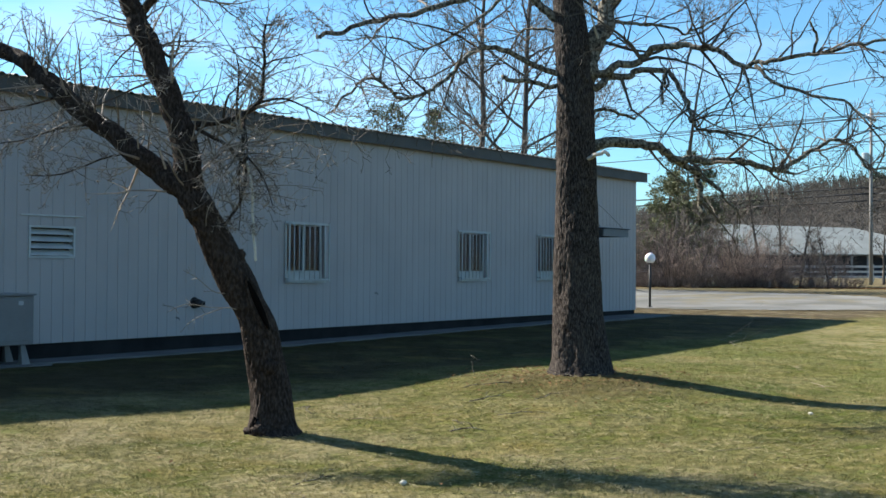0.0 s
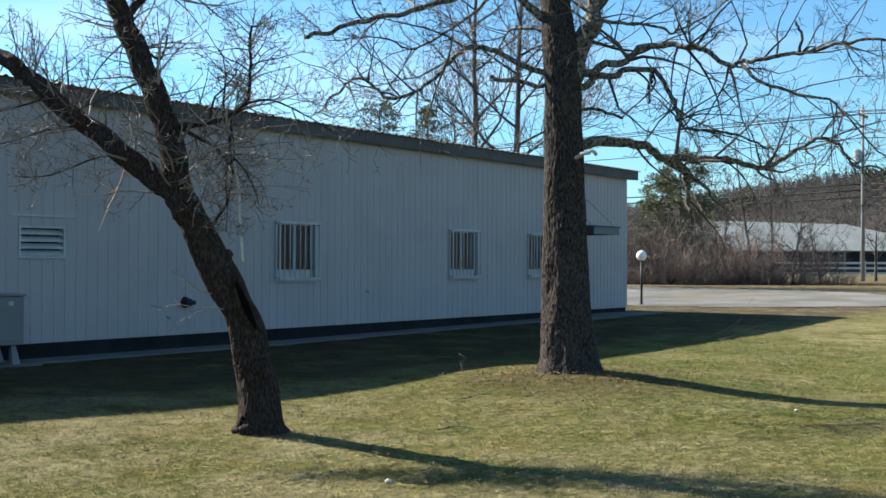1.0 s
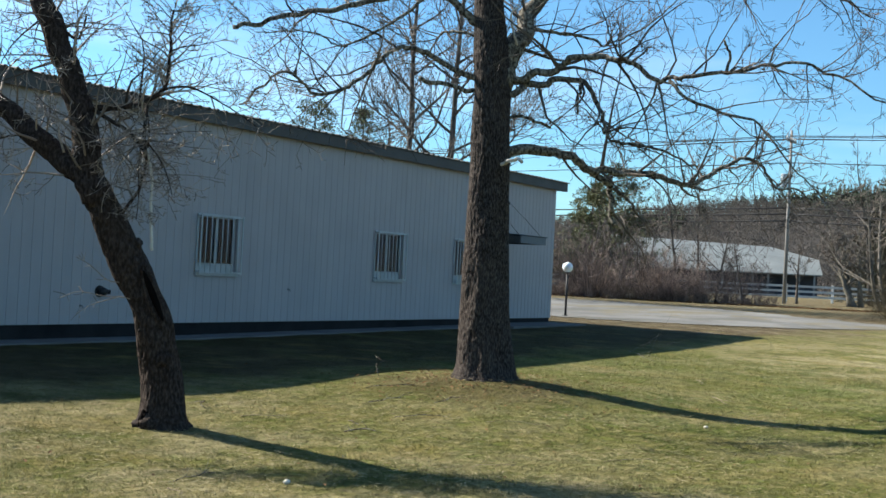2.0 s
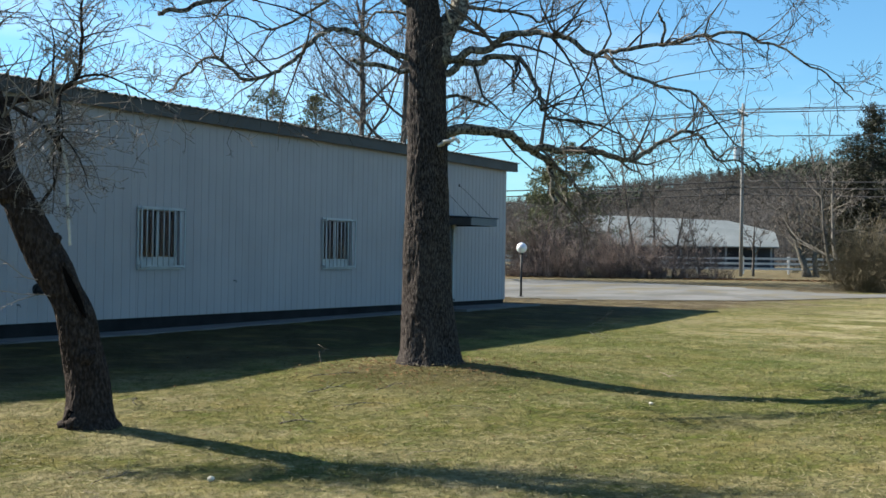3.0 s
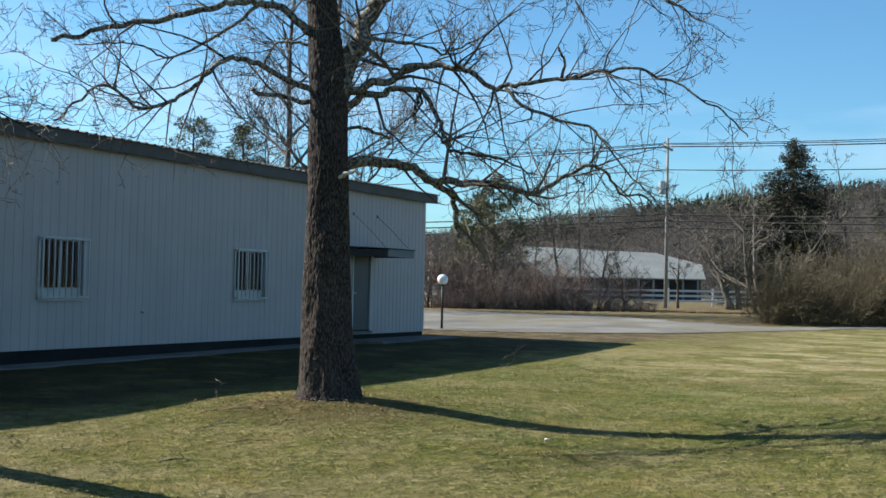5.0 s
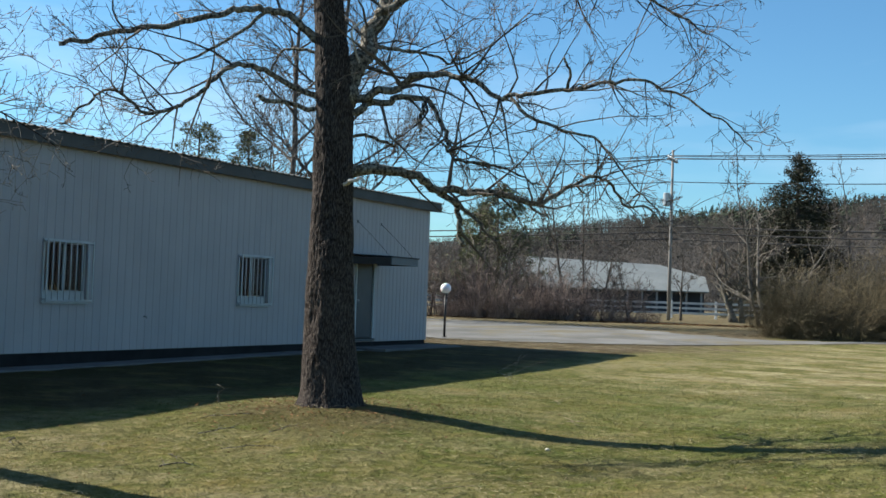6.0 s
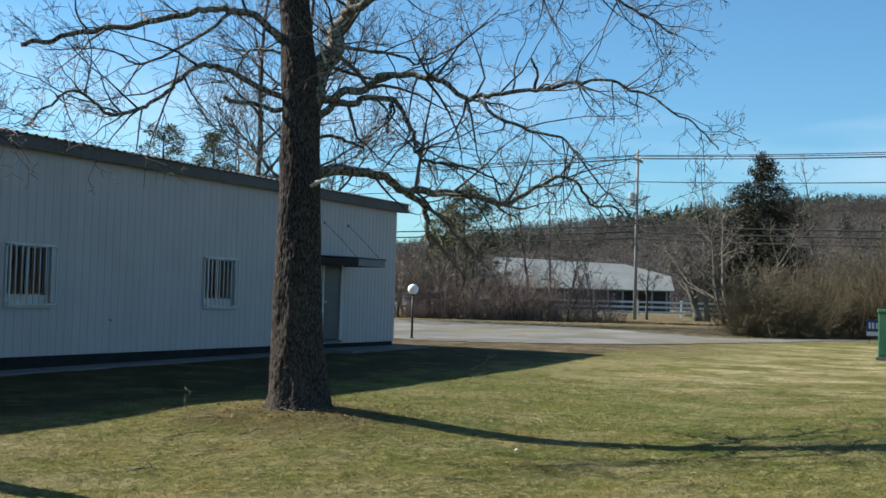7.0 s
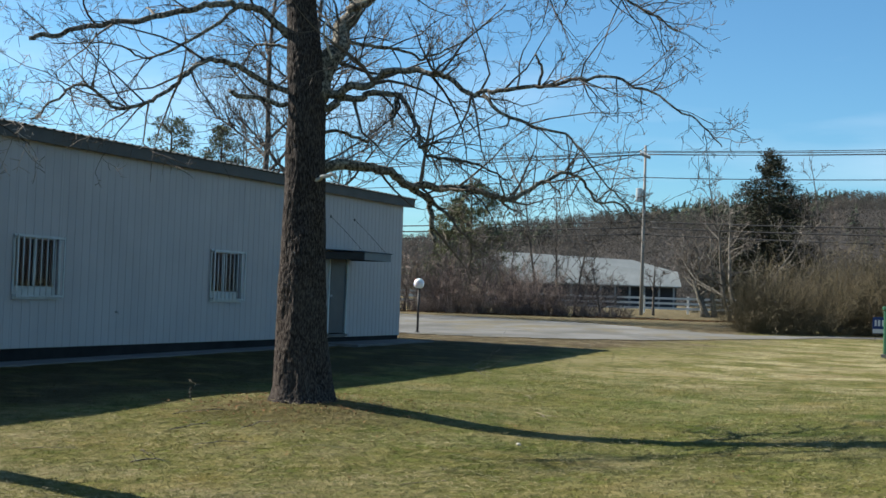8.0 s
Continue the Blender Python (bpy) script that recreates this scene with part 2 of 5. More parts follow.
M_BARNPOST = plain("barn_post_paint", (0.20, 0.205, 0.21), (0.26, 0.265, 0.265), 1.0, 0.7)
# greens lightened for the same painted haze
M_HILLPINE = twig("far_evergreens", (0.044, 0.056, 0.038), (0.066, 0.078, 0.052), 0.9)
M_HILL = plain("hill_floor", (0.066, 0.060, 0.055), (0.080, 0.074, 0.067), 0.03, 0.95, grain=0.6)
k = Mat("worn_asphalt", 0.92)
k.b.inputs["Specular IOR Level"].default_value = 0.08
c = k.mix(k.ramp(k.noise(0.25, 5), 0.35, 0.65), (0.130, 0.130, 0.122), (0.215, 0.211, 0.195))
c = k.mix(k.math("MULTIPLY", k.ramp(k.noise(0.55, 6, (0.6, 0.35, 1), 0.72), 0.46, 0.60), 0.75), c, (0.098, 0.094, 0.082))
c = k.mix(k.math("MULTIPLY", k.ramp(k.noise(0.4, 6, (0.8, 0.35, 1), 0.75), 0.51, 0.60), 0.75), c, (0.155, 0.132, 0.078))
c = k.mix(k.math("MULTIPLY", k.ramp(k.noise(18, 3), 0.4, 0.6), 0.15), c, (0.09, 0.088, 0.08))
k.colour(c)
k.bump(k.noise(18, 4), 0.5, 0.02)
M_ROAD = k.m
M_LEAF = twig("dead_leaves", (0.080, 0.043, 0.021), (0.25, 0.145, 0.070), 0.85)
M_STICK = plain("weathered_stick", (0.30, 0.25, 0.18), (0.22, 0.18, 0.13), 9.0, 0.85)
M_STRAW = twig("straw", (0.17, 0.145, 0.07), (0.36, 0.31, 0.18), 0.85)
M_STONE = plain("pale_stone", (0.62, 0.57, 0.45), (0.72, 0.68, 0.58), 12.0, 0.8)
M_BARNROOF = plain("barn_roof_metal", (0.19, 0.208, 0.202), (0.25, 0.268, 0.258), 0.2, 0.55, 0.2, grain=3)
M_BARNWALL = plain("barn_boards", (0.035, 0.04, 0.05), (0.06, 0.062, 0.07), 0.3, 0.8)
M_FENCE = plain("fence_paint", (0.62, 0.62, 0.60), (0.50, 0.50, 0.48), 1.0, 0.6)
M_POLE = plain("weathered_pole", (0.24, 0.23, 0.215), (0.30, 0.285, 0.265), 2.0, 0.9, stretch=(1, 1, 0.1))
M_WIRE = plain("cable_sheath", (0.03, 0.03, 0.03), (0.045, 0.045, 0.045), 1.0, 0.6)
M_GREEN = plain("green_enamel", (0.035, 0.13, 0.065), (0.05, 0.16, 0.08), 2.0, 0.4)
M_BLUE = plain("blue_board", (0.015, 0.03, 0.10), (0.02, 0.04, 0.12), 4.0, 0.5)
M_WHITE = plain("white_board", (0.42, 0.42, 0.42), (0.38, 0.38, 0.38), 4.0, 0.5)
# near black, painting the shade inside the trunk's hollows
M_HOLLOW = plain("painted_hollow_shade", (0.003, 0.002, 0.002), (0.007, 0.005, 0.004), 9.0, 0.95)
k = Mat("globe_glass", 0.25)
k.colour(k.mix(k.ramp(k.noise(6.0), 0.3, 0.7), (0.80, 0.81, 0.82), (0.70, 0.71, 0.71)))
k.b.inputs["Subsurface Weight"].default_value = 0.2
M_GLOBE = k.m


# ---- mesh helpers ----
class Shape:
    """Collects vertices and faces of one mesh."""

    def __init__(self):
        self.v, self.f = [], []

    def box(self, lo, hi, bevel=0.0):
        if bevel <= 0:
            n = len(self.v)
            self.v += [(x, y, z) for z in (lo[2], hi[2]) for y in (lo[1], hi[1]) for x in (lo[0], hi[0])]
            self.f += [tuple(n + i for i in q) for q in ((0, 2, 3, 1), (4, 5, 7, 6), (0, 1, 5, 4), (2, 6, 7, 3), (0, 4, 6, 2), (1, 3, 7, 5))]
            return self
        bm = bmesh.new()
        bmesh.ops.create_cube(bm, size=1, matrix=Matrix.Translation([(a + b) / 2 for a, b in zip(lo, hi)]) @ Matrix.Diagonal([b - a for a, b in zip(lo, hi)] + [1]))
        bmesh.ops.bevel(bm, geom=bm.edges[:], offset=bevel, segments=2, affect="EDGES", profile=0.5)
        n = len(self.v)
        bm.verts.index_update()
        self.v += [tuple(v.co) for v in bm.verts]
        self.f += [tuple(n + v.index for v in f.verts) for f in bm.faces]
        bm.free()
        return self

    def tube(self, pts, rad, sides=6, rough=0.0, cap=True):
        pts = [Vector(p) for p in pts]
        n0, last = len(self.v), len(pts) - 1
        side = None
        for i, p in enumerate(pts):
            t = (pts[min(i + 1, last)] - pts[max(i - 1, 0)]).normalized()
            if side is None:
                side = t.cross(Vector((0.3, 1, 0.2)) if abs(t.y) < 0.9 else Vector((1, 0, 0))).normalized()
            side = (side - t * side.dot(t)).normalized()
            other = t.cross(side)
            for j in range(sides):
                a = 2 * math.pi * j / sides
                r = rad[i]
                if rough:
                    q = p + (side * math.cos(a) + other * math.sin(a)) * r
                    r *= 1 + rough * noise.noise(Vector((q.x * 6, q.y * 6, q.z * 1.6)))
                    if r > 0.12:
                        r += 0.009 * (1 - 2.6 * abs(noise.noise(Vector((q.x * 30, q.y * 30, q.z * 7.5))))) + 0.002 * noise.noise(Vector((q.x * 40, q.y * 40, q.z * 14)))
                self.v.append(tuple(p + (side * math.cos(a) + other * math.sin(a)) * r))
            if i:
                b = n0 + (i - 1) * sides
                for j in range(sides):
                    m = (j + 1) % sides
                    self.f.append((b + j, b + m, b + sides + m, b + sides + j))
        if cap:
            self.f.append(tuple(n0 + j for j in range(sides))[::-1])
            self.f.append(tuple(n0 + last * sides + j for j in range(sides)))
        return self

    def ball(self, c, r, squash=1.0, seg=20, rings=12, rough=0.0):
        n0 = len(self.v)
        for i in range(rings + 1):
            th = math.pi * i / rings
            for j in range(seg):
                ph = 2 * math.pi * j / seg
                d = Vector((math.sin(th) * math.cos(ph), math.sin(th) * math.sin(ph), math.cos(th)))
                q = r * (1 + rough * noise.noise(d * 2.3))
                self.v.append((c[0] + d.x * q, c[1] + d.y * q, c[2] + d.z * q * squash))
        for i in range(rings):
            for j in range(seg):
                m = (j + 1) % seg
                self.f.append((n0 + i * seg + j, n0 + (i + 1) * seg + j, n0 + (i + 1) * seg + m, n0 + i * seg + m))
        return self

    def data(self, name, material, smooth=False):
        me = bpy.data.meshes.new(name)
        me.from_pydata(self.v, [], self.f)
        if smooth:
            me.shade_smooth()
        me.materials.append(material)
        return me


def part(name, shape, material, parent=None, label="", smooth=False):
    ob = new(name, shape.data(name, material, smooth))
    if parent:
        ob.parent = parent
    return tagged(ob, label) if label else ob


def thing(name, at, label, category, group="", kind="", turn=0.0):
    e = new(name)
    e.matrix_world = pose(*at, 0, 0, turn)
    return tagged(e, label, category, group, kind)


def structure(name, shape, material, label, category, smooth=False):
    return tagged(part(name, shape, material, smooth=smooth), label, category, kind="structure")


def spline(pts, n):
    """Catmull-Rom through the points, n steps a span."""
    p = [Vector(q) for q in pts]
    p = [p[0] * 2 - p[1]] + p + [p[-1] * 2 - p[-2]]
    out = []
    for i in range(1, len(p) - 2):
        for j in range(n):
            t = j / n
            out.append(0.5 * (2 * p[i] + (p[i + 1] - p[i - 1]) * t + (2 * p[i - 1] - 5 * p[i] + 4 * p[i + 1] - p[i + 2]) * t * t + (3 * p[i] - p[i - 1] - 3 * p[i + 1] + p[i + 2]) * t ** 3))
    return out + [p[-2]]


def ease(a, b, v):
    t = min(1.0, max(0.0, (v - a) / (b - a)))
    return t * t * (3 - 2 * t)


def ground_z(x, y):
    z = 0.10 * ease(6.5, 13, -x) + 0.0075 * min(max(0.0, y - 16), 84)
    z += 0.17 * math.exp(-((x + 6.72) ** 2 + (y - 14.28) ** 2) / 3.9)
    z += 0.18 * math.exp(-((x + 9.3) ** 2 / 8 + (y - 6) ** 2 / 14))
    z += 0.06 * math.exp(-((x + 8) ** 2 / 9 + (y - 32) ** 2 / 16))
    z -= 0.07 * math.exp(-((x + 3.6) / 1.7) ** 2) * ease(8.5, 12, y) * ease(24, 18, y)
    z -= 0.06 * math.exp(-(((x + 5.9) / 2.3) ** 2 + ((y - 8.0) / 2.2) ** 2))
    z += 0.15 * ease(-2.4, 1.2, x) * ease(9, 14, y) * ease(30, 20, y)
    return z


# ---- ground: one sheet to the horizon ----
def steps(lo, near_lo, near_hi, hi, fine):
    out, v, d = [], near_lo, fine
    while v > lo:
        d *= 1.35
        v -= d
        out.append(max(v, lo))
    out = out[::-1]
    n = int((near_hi - near_lo) / fine)
    out += [near_lo + (near_hi - near_lo) * i / n for i in range(n + 1)]
    v, d = near_hi, fine
    while v < hi:
        d *= 1.35
        v += d
        out.append(min(v, hi))
    return out


GX, GY = steps(-2500, -16, 5, 2500, 0.14), steps(-2500, 2, 36, 2500, 0.2)
sh = Shape()
for y in GY:
    for x in GX:
        bump = 0.012 * noise.noise(Vector((x * 1.7, y * 1.7, 0))) + 0.010 * noise.noise(Vector((x * 5, y * 5, 3))) if -17 < x < 6 and 1 < y < 38 else 0.0
        sh.v.append((x, y, ground_z(x, y) + bump))
w = len(GX)
sh.f = [(j * w + i, j * w + i + 1, (j + 1) * w + i + 1, (j + 1) * w + i) for j in range(len(GY) - 1) for i in range(w - 1)]
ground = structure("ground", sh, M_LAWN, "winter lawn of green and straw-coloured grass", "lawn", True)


def ribbon(near, far, lift, n=14):
    """A sheet between two edges that lies on the ground."""
    a, b = spline(near, 22), spline(far, 22)
    m = min(len(a), len(b))
    s = Shape()
    for i in range(m):
        p, q = a[round(i * (len(a) - 1) / (m - 1))], b[round(i * (len(b) - 1) / (m - 1))]
        for j in range(n + 1):
            c = p.lerp(q, j / n)
            wob = (0.6 * noise.noise(Vector((c.x * 0.35, c.y * 0.35, 7))) + 1.3 * noise.noise(Vector((c.x * 1.3, c.y * 1.3, 5)))) if j in (0, n) else 0
            s.v.append((c.x + 0.4 * wob, c.y + wob, ground_z(c.x, c.y) + lift))
    k1 = n + 1
    s.f = [(i * k1 + j, i * k1 + j + 1, (i + 1) * k1 + j + 1, (i + 1) * k1 + j) for i in range(m - 1) for j in range(n)]
    return s


road = structure("road", ribbon([(-60, 33), (-30, 34.5), (-16, 35.1), (-12.6, 36), (-10.2, 39.0), (-9.0, 42.0), (-8.0, 45.0), (-6.2, 49.3), (-3.6, 53.5), (6, 58.6), (40, 62.5)],
                                [(-60, 56), (-40, 56.8), (-28, 57.0), (-22, 56.6), (-17, 54.6), (-13, 51.8), (-11, 50.4), (-9.0, 50.2), (-6.4, 52.8), (-4.2, 55.6), (6, 60.6), (40, 64.5)], 0.02), M_ROAD,
                 "pale worn asphalt drive between lawn and brush", "road")

# ---- the building ----
WX, Y0, Y1, BASE, TOP = -14.295, -8.0, 31.0, 0.378, 4.06
BACK = WX - 13.0
WINDOWS = [(16.53, 17.66), (22.12, 23.27), (25.51, 26.65)]
DOOR = (27.03, 28.03, 0.44, 2.46)
VENT = (11.10, 11.91, 1.63, 2.11)
HOLES = [(a + 0.036, b - 0.036, 1.286, 2.324) for a, b in WINDOWS] + [DOOR, VENT]


def cut(rects, hole):
    """What is left of rectangles (y0, y1, z0, z1) round a hole."""
    out = []
    for a, b, c, d in rects:
        p, q, r, s = max(a, hole[0]), min(b, hole[1]), max(c, hole[2]), min(d, hole[3])
        if p >= q or r >= s:
            out.append((a, b, c, d))
            continue
        out += [t for t in ((a, p, c, d), (q, b, c, d), (p, q, c, r), (p, q, s, d)) if t[1] - t[0] > 0.004 and t[3] - t[2] > 0.004]
    return out


core = [(Y0, Y1, BASE, TOP + 0.018)]
for h in HOLES:
    core = cut(core, h)
sh = Shape()
for a, b, c, d in core:
    sh.box((WX - 0.20, a, c), (WX - 0.0085, b, d))
wall_front = structure("wall_front", sh, M_SIDE, "pale grey painted wall of grooved vertical boards", "wall")
structure("wall_back", Shape().box((BACK, Y0, BASE), (BACK + 0.2, Y1, TOP)), M_SIDE, "pale grey painted rear wall", "wall")
for nm, ya, yb in (("wall_north", Y1 - 0.2, Y1), ("wall_south", Y0, Y0 + 0.2)):
    sh = Shape().box((BACK + 0.202, ya, BASE), (WX - 0.202, yb, TOP))
    sh.v += [(BACK + 0.202, ya, TOP), (WX - 0.202, ya, TOP), ((BACK + WX) / 2, ya, TOP + 0.62), (BACK + 0.202, yb, TOP), (WX - 0.202, yb, TOP), ((BACK + WX) / 2, yb, TOP + 0.62)]
    sh.f += [(8, 9, 10), (11, 13, 12), (8, 10, 13, 11), (9, 12, 13, 10)]
    structure(nm, sh, M_SIDE, "pale grey painted gable wall", "wall")
structure("foundation", Shape().box((BACK + 0.05, Y0 + 0.05, -0.3), (WX - 0.03, Y1 - 0.03, BASE - 0.003), 0.01), M_FOUND, "dark painted concrete foundation band", "foundation")
structure("floor", Shape().box((BACK + 0.21, Y0 + 0.21, BASE + 0.002), (WX - 0.21, Y1 - 0.21, BASE + 0.05)), M_INSIDE, "plain grey floor inside the building", "floor")
structure("ceiling", Shape().box((BACK + 0.21, Y0 + 0.21, 2.9), (WX - 0.21, Y1 - 0.21, 2.95)), M_INSIDE, "plain ceiling inside the building", "ceiling")

# roof: ribbed metal sheets on a low gable, with a fascia
EX, RX, RIDGE = WX + 0.14, (BACK + WX) / 2, TOP + 0.78
roof = thing("roof", (0, 0, 0), "low ribbed metal roof with dark fascia", "roof", kind="structure")
for side, ex in ((1, EX), (-1, BACK - 0.14)):
    sh, n = Shape(), 0
    y = Y0 - 0.3
    prof = [(0.0, 0.0), (0.13, 0.0), (0.16, 0.024), (0.20, 0.024), (0.23, 0.0)]
    ys = []
    while y < Y1 + 0.30:
        ys += [(y + a, h) for a, h in prof]
        y += 0.23
    ez = TOP + 0.195
    for yy, h in ys:
        wob = 0.006 * noise.noise(Vector((yy * 0.9, side, 0)))
        sh.v += [(ex + side * 0.05, yy, ez + h + wob), (RX, yy, RIDGE + h)]
        sh.v += [(ex + side * 0.05, yy, ez + h + wob - 0.006), (RX, yy, RIDGE + h - 0.006)]
    for i in range(len(ys) - 1):
        a = 4 * i
        sh.f += [(a, a + 1, a + 5, a + 4), (a + 2, a + 6, a + 7, a + 3), (a, a + 4, a + 6, a + 2)]
    part("roof_sheet", sh, M_ROOF, roof)
    x0, x1 = sorted((ex, ex - side * 0.03))
    part("fascia", Shape().box((x0, Y0 - 0.32, TOP - 0.055), (x1, Y1 + 0.40, TOP + 0.19), 0.006), M_FASCIA, roof, "dark grey-brown fascia board")
    x0, x1 = sorted((ex - side * 0.032, (WX if side > 0 else BACK)))
    part("soffit", Shape().box((x0, Y0 - 0.3, TOP + 0.02), (x1, Y1 + 0.39, TOP + 0.035)), M_FASCIA, roof)
for yy in (Y0 - 0.325, Y1 + 0.403):
    sh = Shape()
    for d in (0, 0.025):
        sh.v += [(EX, yy + d, TOP - 0.055), (EX, yy + d, TOP + 0.19), (RX, yy + d, RIDGE - 0.01), (BACK - 0.14, yy + d, TOP + 0.19), (BACK - 0.14, yy + d, TOP - 0.055), (RX, yy + d, RIDGE - 0.25)]
    sh.f = [(0, 1, 2, 5), (5, 2, 3, 4), (6, 11, 8, 7), (11, 10, 9, 8), (0, 6, 7, 1), (1, 7, 8, 2), (2, 8, 9, 3), (3, 9, 10, 4), (4, 10, 11, 5), (5, 11, 6, 0)]
    part("barge_board", sh, M_FASCIA, roof)


def window(i, a, b):
    """Sliding window with a pale filler panel at its foot, behind a welded bar grille."""
    z0, z1, x = 1.25, 2.36, WX
    w = thing(f"window_{i}", (x, a, z0), "sliding window behind white security bars", "window", "barred windows", "structure")
    W, H = b - a, z1 - z0
    f = Shape()
    for lo, hi in (((0, 0.0, 0), (0.03, W, 0.036)), ((0, 0.0, H - 0.036), (0.03, W, H)), ((0, 0.0, 0.036), (0.03, 0.036, H - 0.036)), ((0, W - 0.036, 0.036), (0.03, W, H - 0.036))):
        f.box(lo, hi, 0.004)
    part("casing", f, M_TRIM, w)
    part("sill", Shape().box((0.0, 0.0, -0.03), (0.04, W, -0.002), 0.004), M_TRIM, w)
    s = Shape()
    for lo, hi in (((-0.09, 0.04, 0.17), (-0.05, W - 0.04, 0.20)), ((-0.09, 0.04, H - 0.07), (-0.05, W - 0.04, H - 0.04)), ((-0.09, 0.04, 0.20), (-0.05, 0.07, H - 0.07)),
                   ((-0.09, W - 0.07, 0.20), (-0.05, W - 0.04, H - 0.07)), ((-0.085, W / 2 - 0.018, 0.20), (-0.045, W / 2 + 0.018, H - 0.07))):
        s.box(lo, hi, 0.003)
    part("sash", s, M_TRIM, w)
    part("filler_panel", Shape().box((-0.09, 0.04, 0.04), (-0.04, W - 0.04, 0.168), 0.004), M_TRIM, w, "pale filler panel under the glass")
    for lo, hi in ((0.071, W / 2 - 0.019), (W / 2 + 0.019, W - 0.071)):
        p = part("pane", Shape().box((-0.072, lo, 0.201), (-0.067, hi, H - 0.071)), M_GLASS, w)
        p.visible_shadow = False
    c = Shape()
    n = 22
    for j in range(n + 1):
        yy = W / 2 + 0.04 + (W / 2 - 0.15) * j / n
        d = -0.16 + 0.02 * math.sin(j * 1.5)
        c.v += [(d, yy, 0.22), (d, yy, H - 0.07), (d - 0.004, yy, 0.22), (d - 0.004, yy, H - 0.07)]
        if j:
            k1 = 4 * j
            c.f += [(k1 - 4, k1, k1 + 1, k1 - 3), (k1 - 2, k1 - 1, k1 + 3, k1 + 2)]
    part("curtain", c, M_CURTAIN, w, "brownish curtain behind the glass", True)
    g = 0.115
    r = Shape()
    for zz in (0.035, H - 0.035):
        r.box((g - 0.006, 0.0, zz - 0.016), (g + 0.006, W, zz + 0.016), 0.003)
    for yy in (0.012, W - 0.012):
        r.box((g - 0.012, yy - 0.014, 0.0), (g + 0.012, yy + 0.014, H), 0.003)
        for zz in (0.05, H - 0.05):
            r.box((0.0, yy - 0.012, zz - 0.012), (g, yy + 0.012, zz + 0.012))
    part("grille_frame", r, M_TRIM, w)
    for j in range(1, 8):
        yy = W * j / 8
        part("bar", Shape().tube([(g, yy, 0.03), (g, yy + 0.002, H * 0.5), (g, yy, H - 0.03)], [0.0105] * 3, 8), M_TRIM, w, smooth=True)
    return w


for i, (a, b) in enumerate(WINDOWS):
    window(i + 1, a, b)

# service door with its frame and a hung canopy
door = thing("door_1", (WX, DOOR[0], DOOR[2]), "closed slate-blue service door in a white frame", "door", kind="structure")
W, H = DOOR[1] - DOOR[0], DOOR[3] - DOOR[2]
part("door_frame", Shape().box((-0.1, 0.0, 0), (0.03, 0.06, H), 0.004).box((-0.1, W - 0.05, 0), (0.0, W, H), 0.004).box((-0.1, 0.061, H - 0.05), (0.0, W - 0.051, H), 0.004), M_TRIM, door)
leaf = part("door_leaf", Shape().box((-0.085, 0.064, 0.02), (-0.04, W - 0.054, H - 0.055), 0.004).box((-0.04, 0.2, 1.15), (-0.034, W - 0.2, 1.75), 0.002).box((-0.04, 0.2, 0.25), (-0.034, W - 0.2, 0.95), 0.002), M_DOOR, door)
part("door_handle", Shape().tube([(-0.04, 0.14, 0.98), (0.02, 0.14, 0.98)], [0.012, 0.012], 8).ball((0.03, 0.14, 0.98), 0.03, seg=12, rings=8), M_STEEL, leaf, "round metal door knob", True)
part("threshold", Shape().box((-0.1, 0, -0.06), (0.05, W, 0.0), 0.006), M_CONC, door)

CY0, CY1, CX = 26.78, 28.15, WX + 1.19
canopy = thing("door_canopy", (WX, CY0, 2.34), "slate-grey ribbed metal canopy hung over the door", "canopy")
Wc, D = CY1 - CY0, CX - WX
part("front_fascia", Shape().box((D - 0.03, 0, 0), (D, Wc, 0.19), 0.005), M_CANOPY, canopy)
# sides in darker metal than the front, for the shade they stand in
for yy in (0.0, Wc - 0.03):
    part("side_fascia", Shape().box((0.0, yy, 0.003), (D - 0.032, yy + 0.03, 0.187), 0.004), M_FASCIA, canopy)
sh, n = Shape(), 56
for j in range(n + 1):
    yy, h = -0.03 + (Wc + 0.06) * j / n, 0.014 * math.sin(j * 1.25)
    sh.v += [(0.0, yy, 0.255 + h), (D + 0.04, yy, 0.205 + h), (0.0, yy, 0.251 + h), (D + 0.04, yy, 0.201 + h)]
    if j:
        q = 4 * j
        sh.f += [(q - 4, q - 3, q + 1, q), (q - 2, q + 2, q + 3, q - 1), (q - 3, q - 1, q + 3, q + 1)]
part("canopy_sheet", sh, M_CANOPY, canopy)
part("underside", Shape().box((0.0, 0.032, 0.12), (D - 0.034, Wc - 0.032, 0.14)), M_FASCIA, canopy)
for yy in (0.12, Wc - 0.05):
    rod = part("hanger_rod", Shape().tube([(0.02, yy + 0.14, 1.09), (0.5, yy + 0.10, 0.70), (D - 0.12, yy, 0.21)], [0.005] * 3, 6), M_DARKMETAL, canopy)
    part("wall_plate", Shape().box((0.0, yy + 0.115, 1.06), (0.015, yy + 0.165, 1.13), 0.003), M_DARKMETAL, rod)

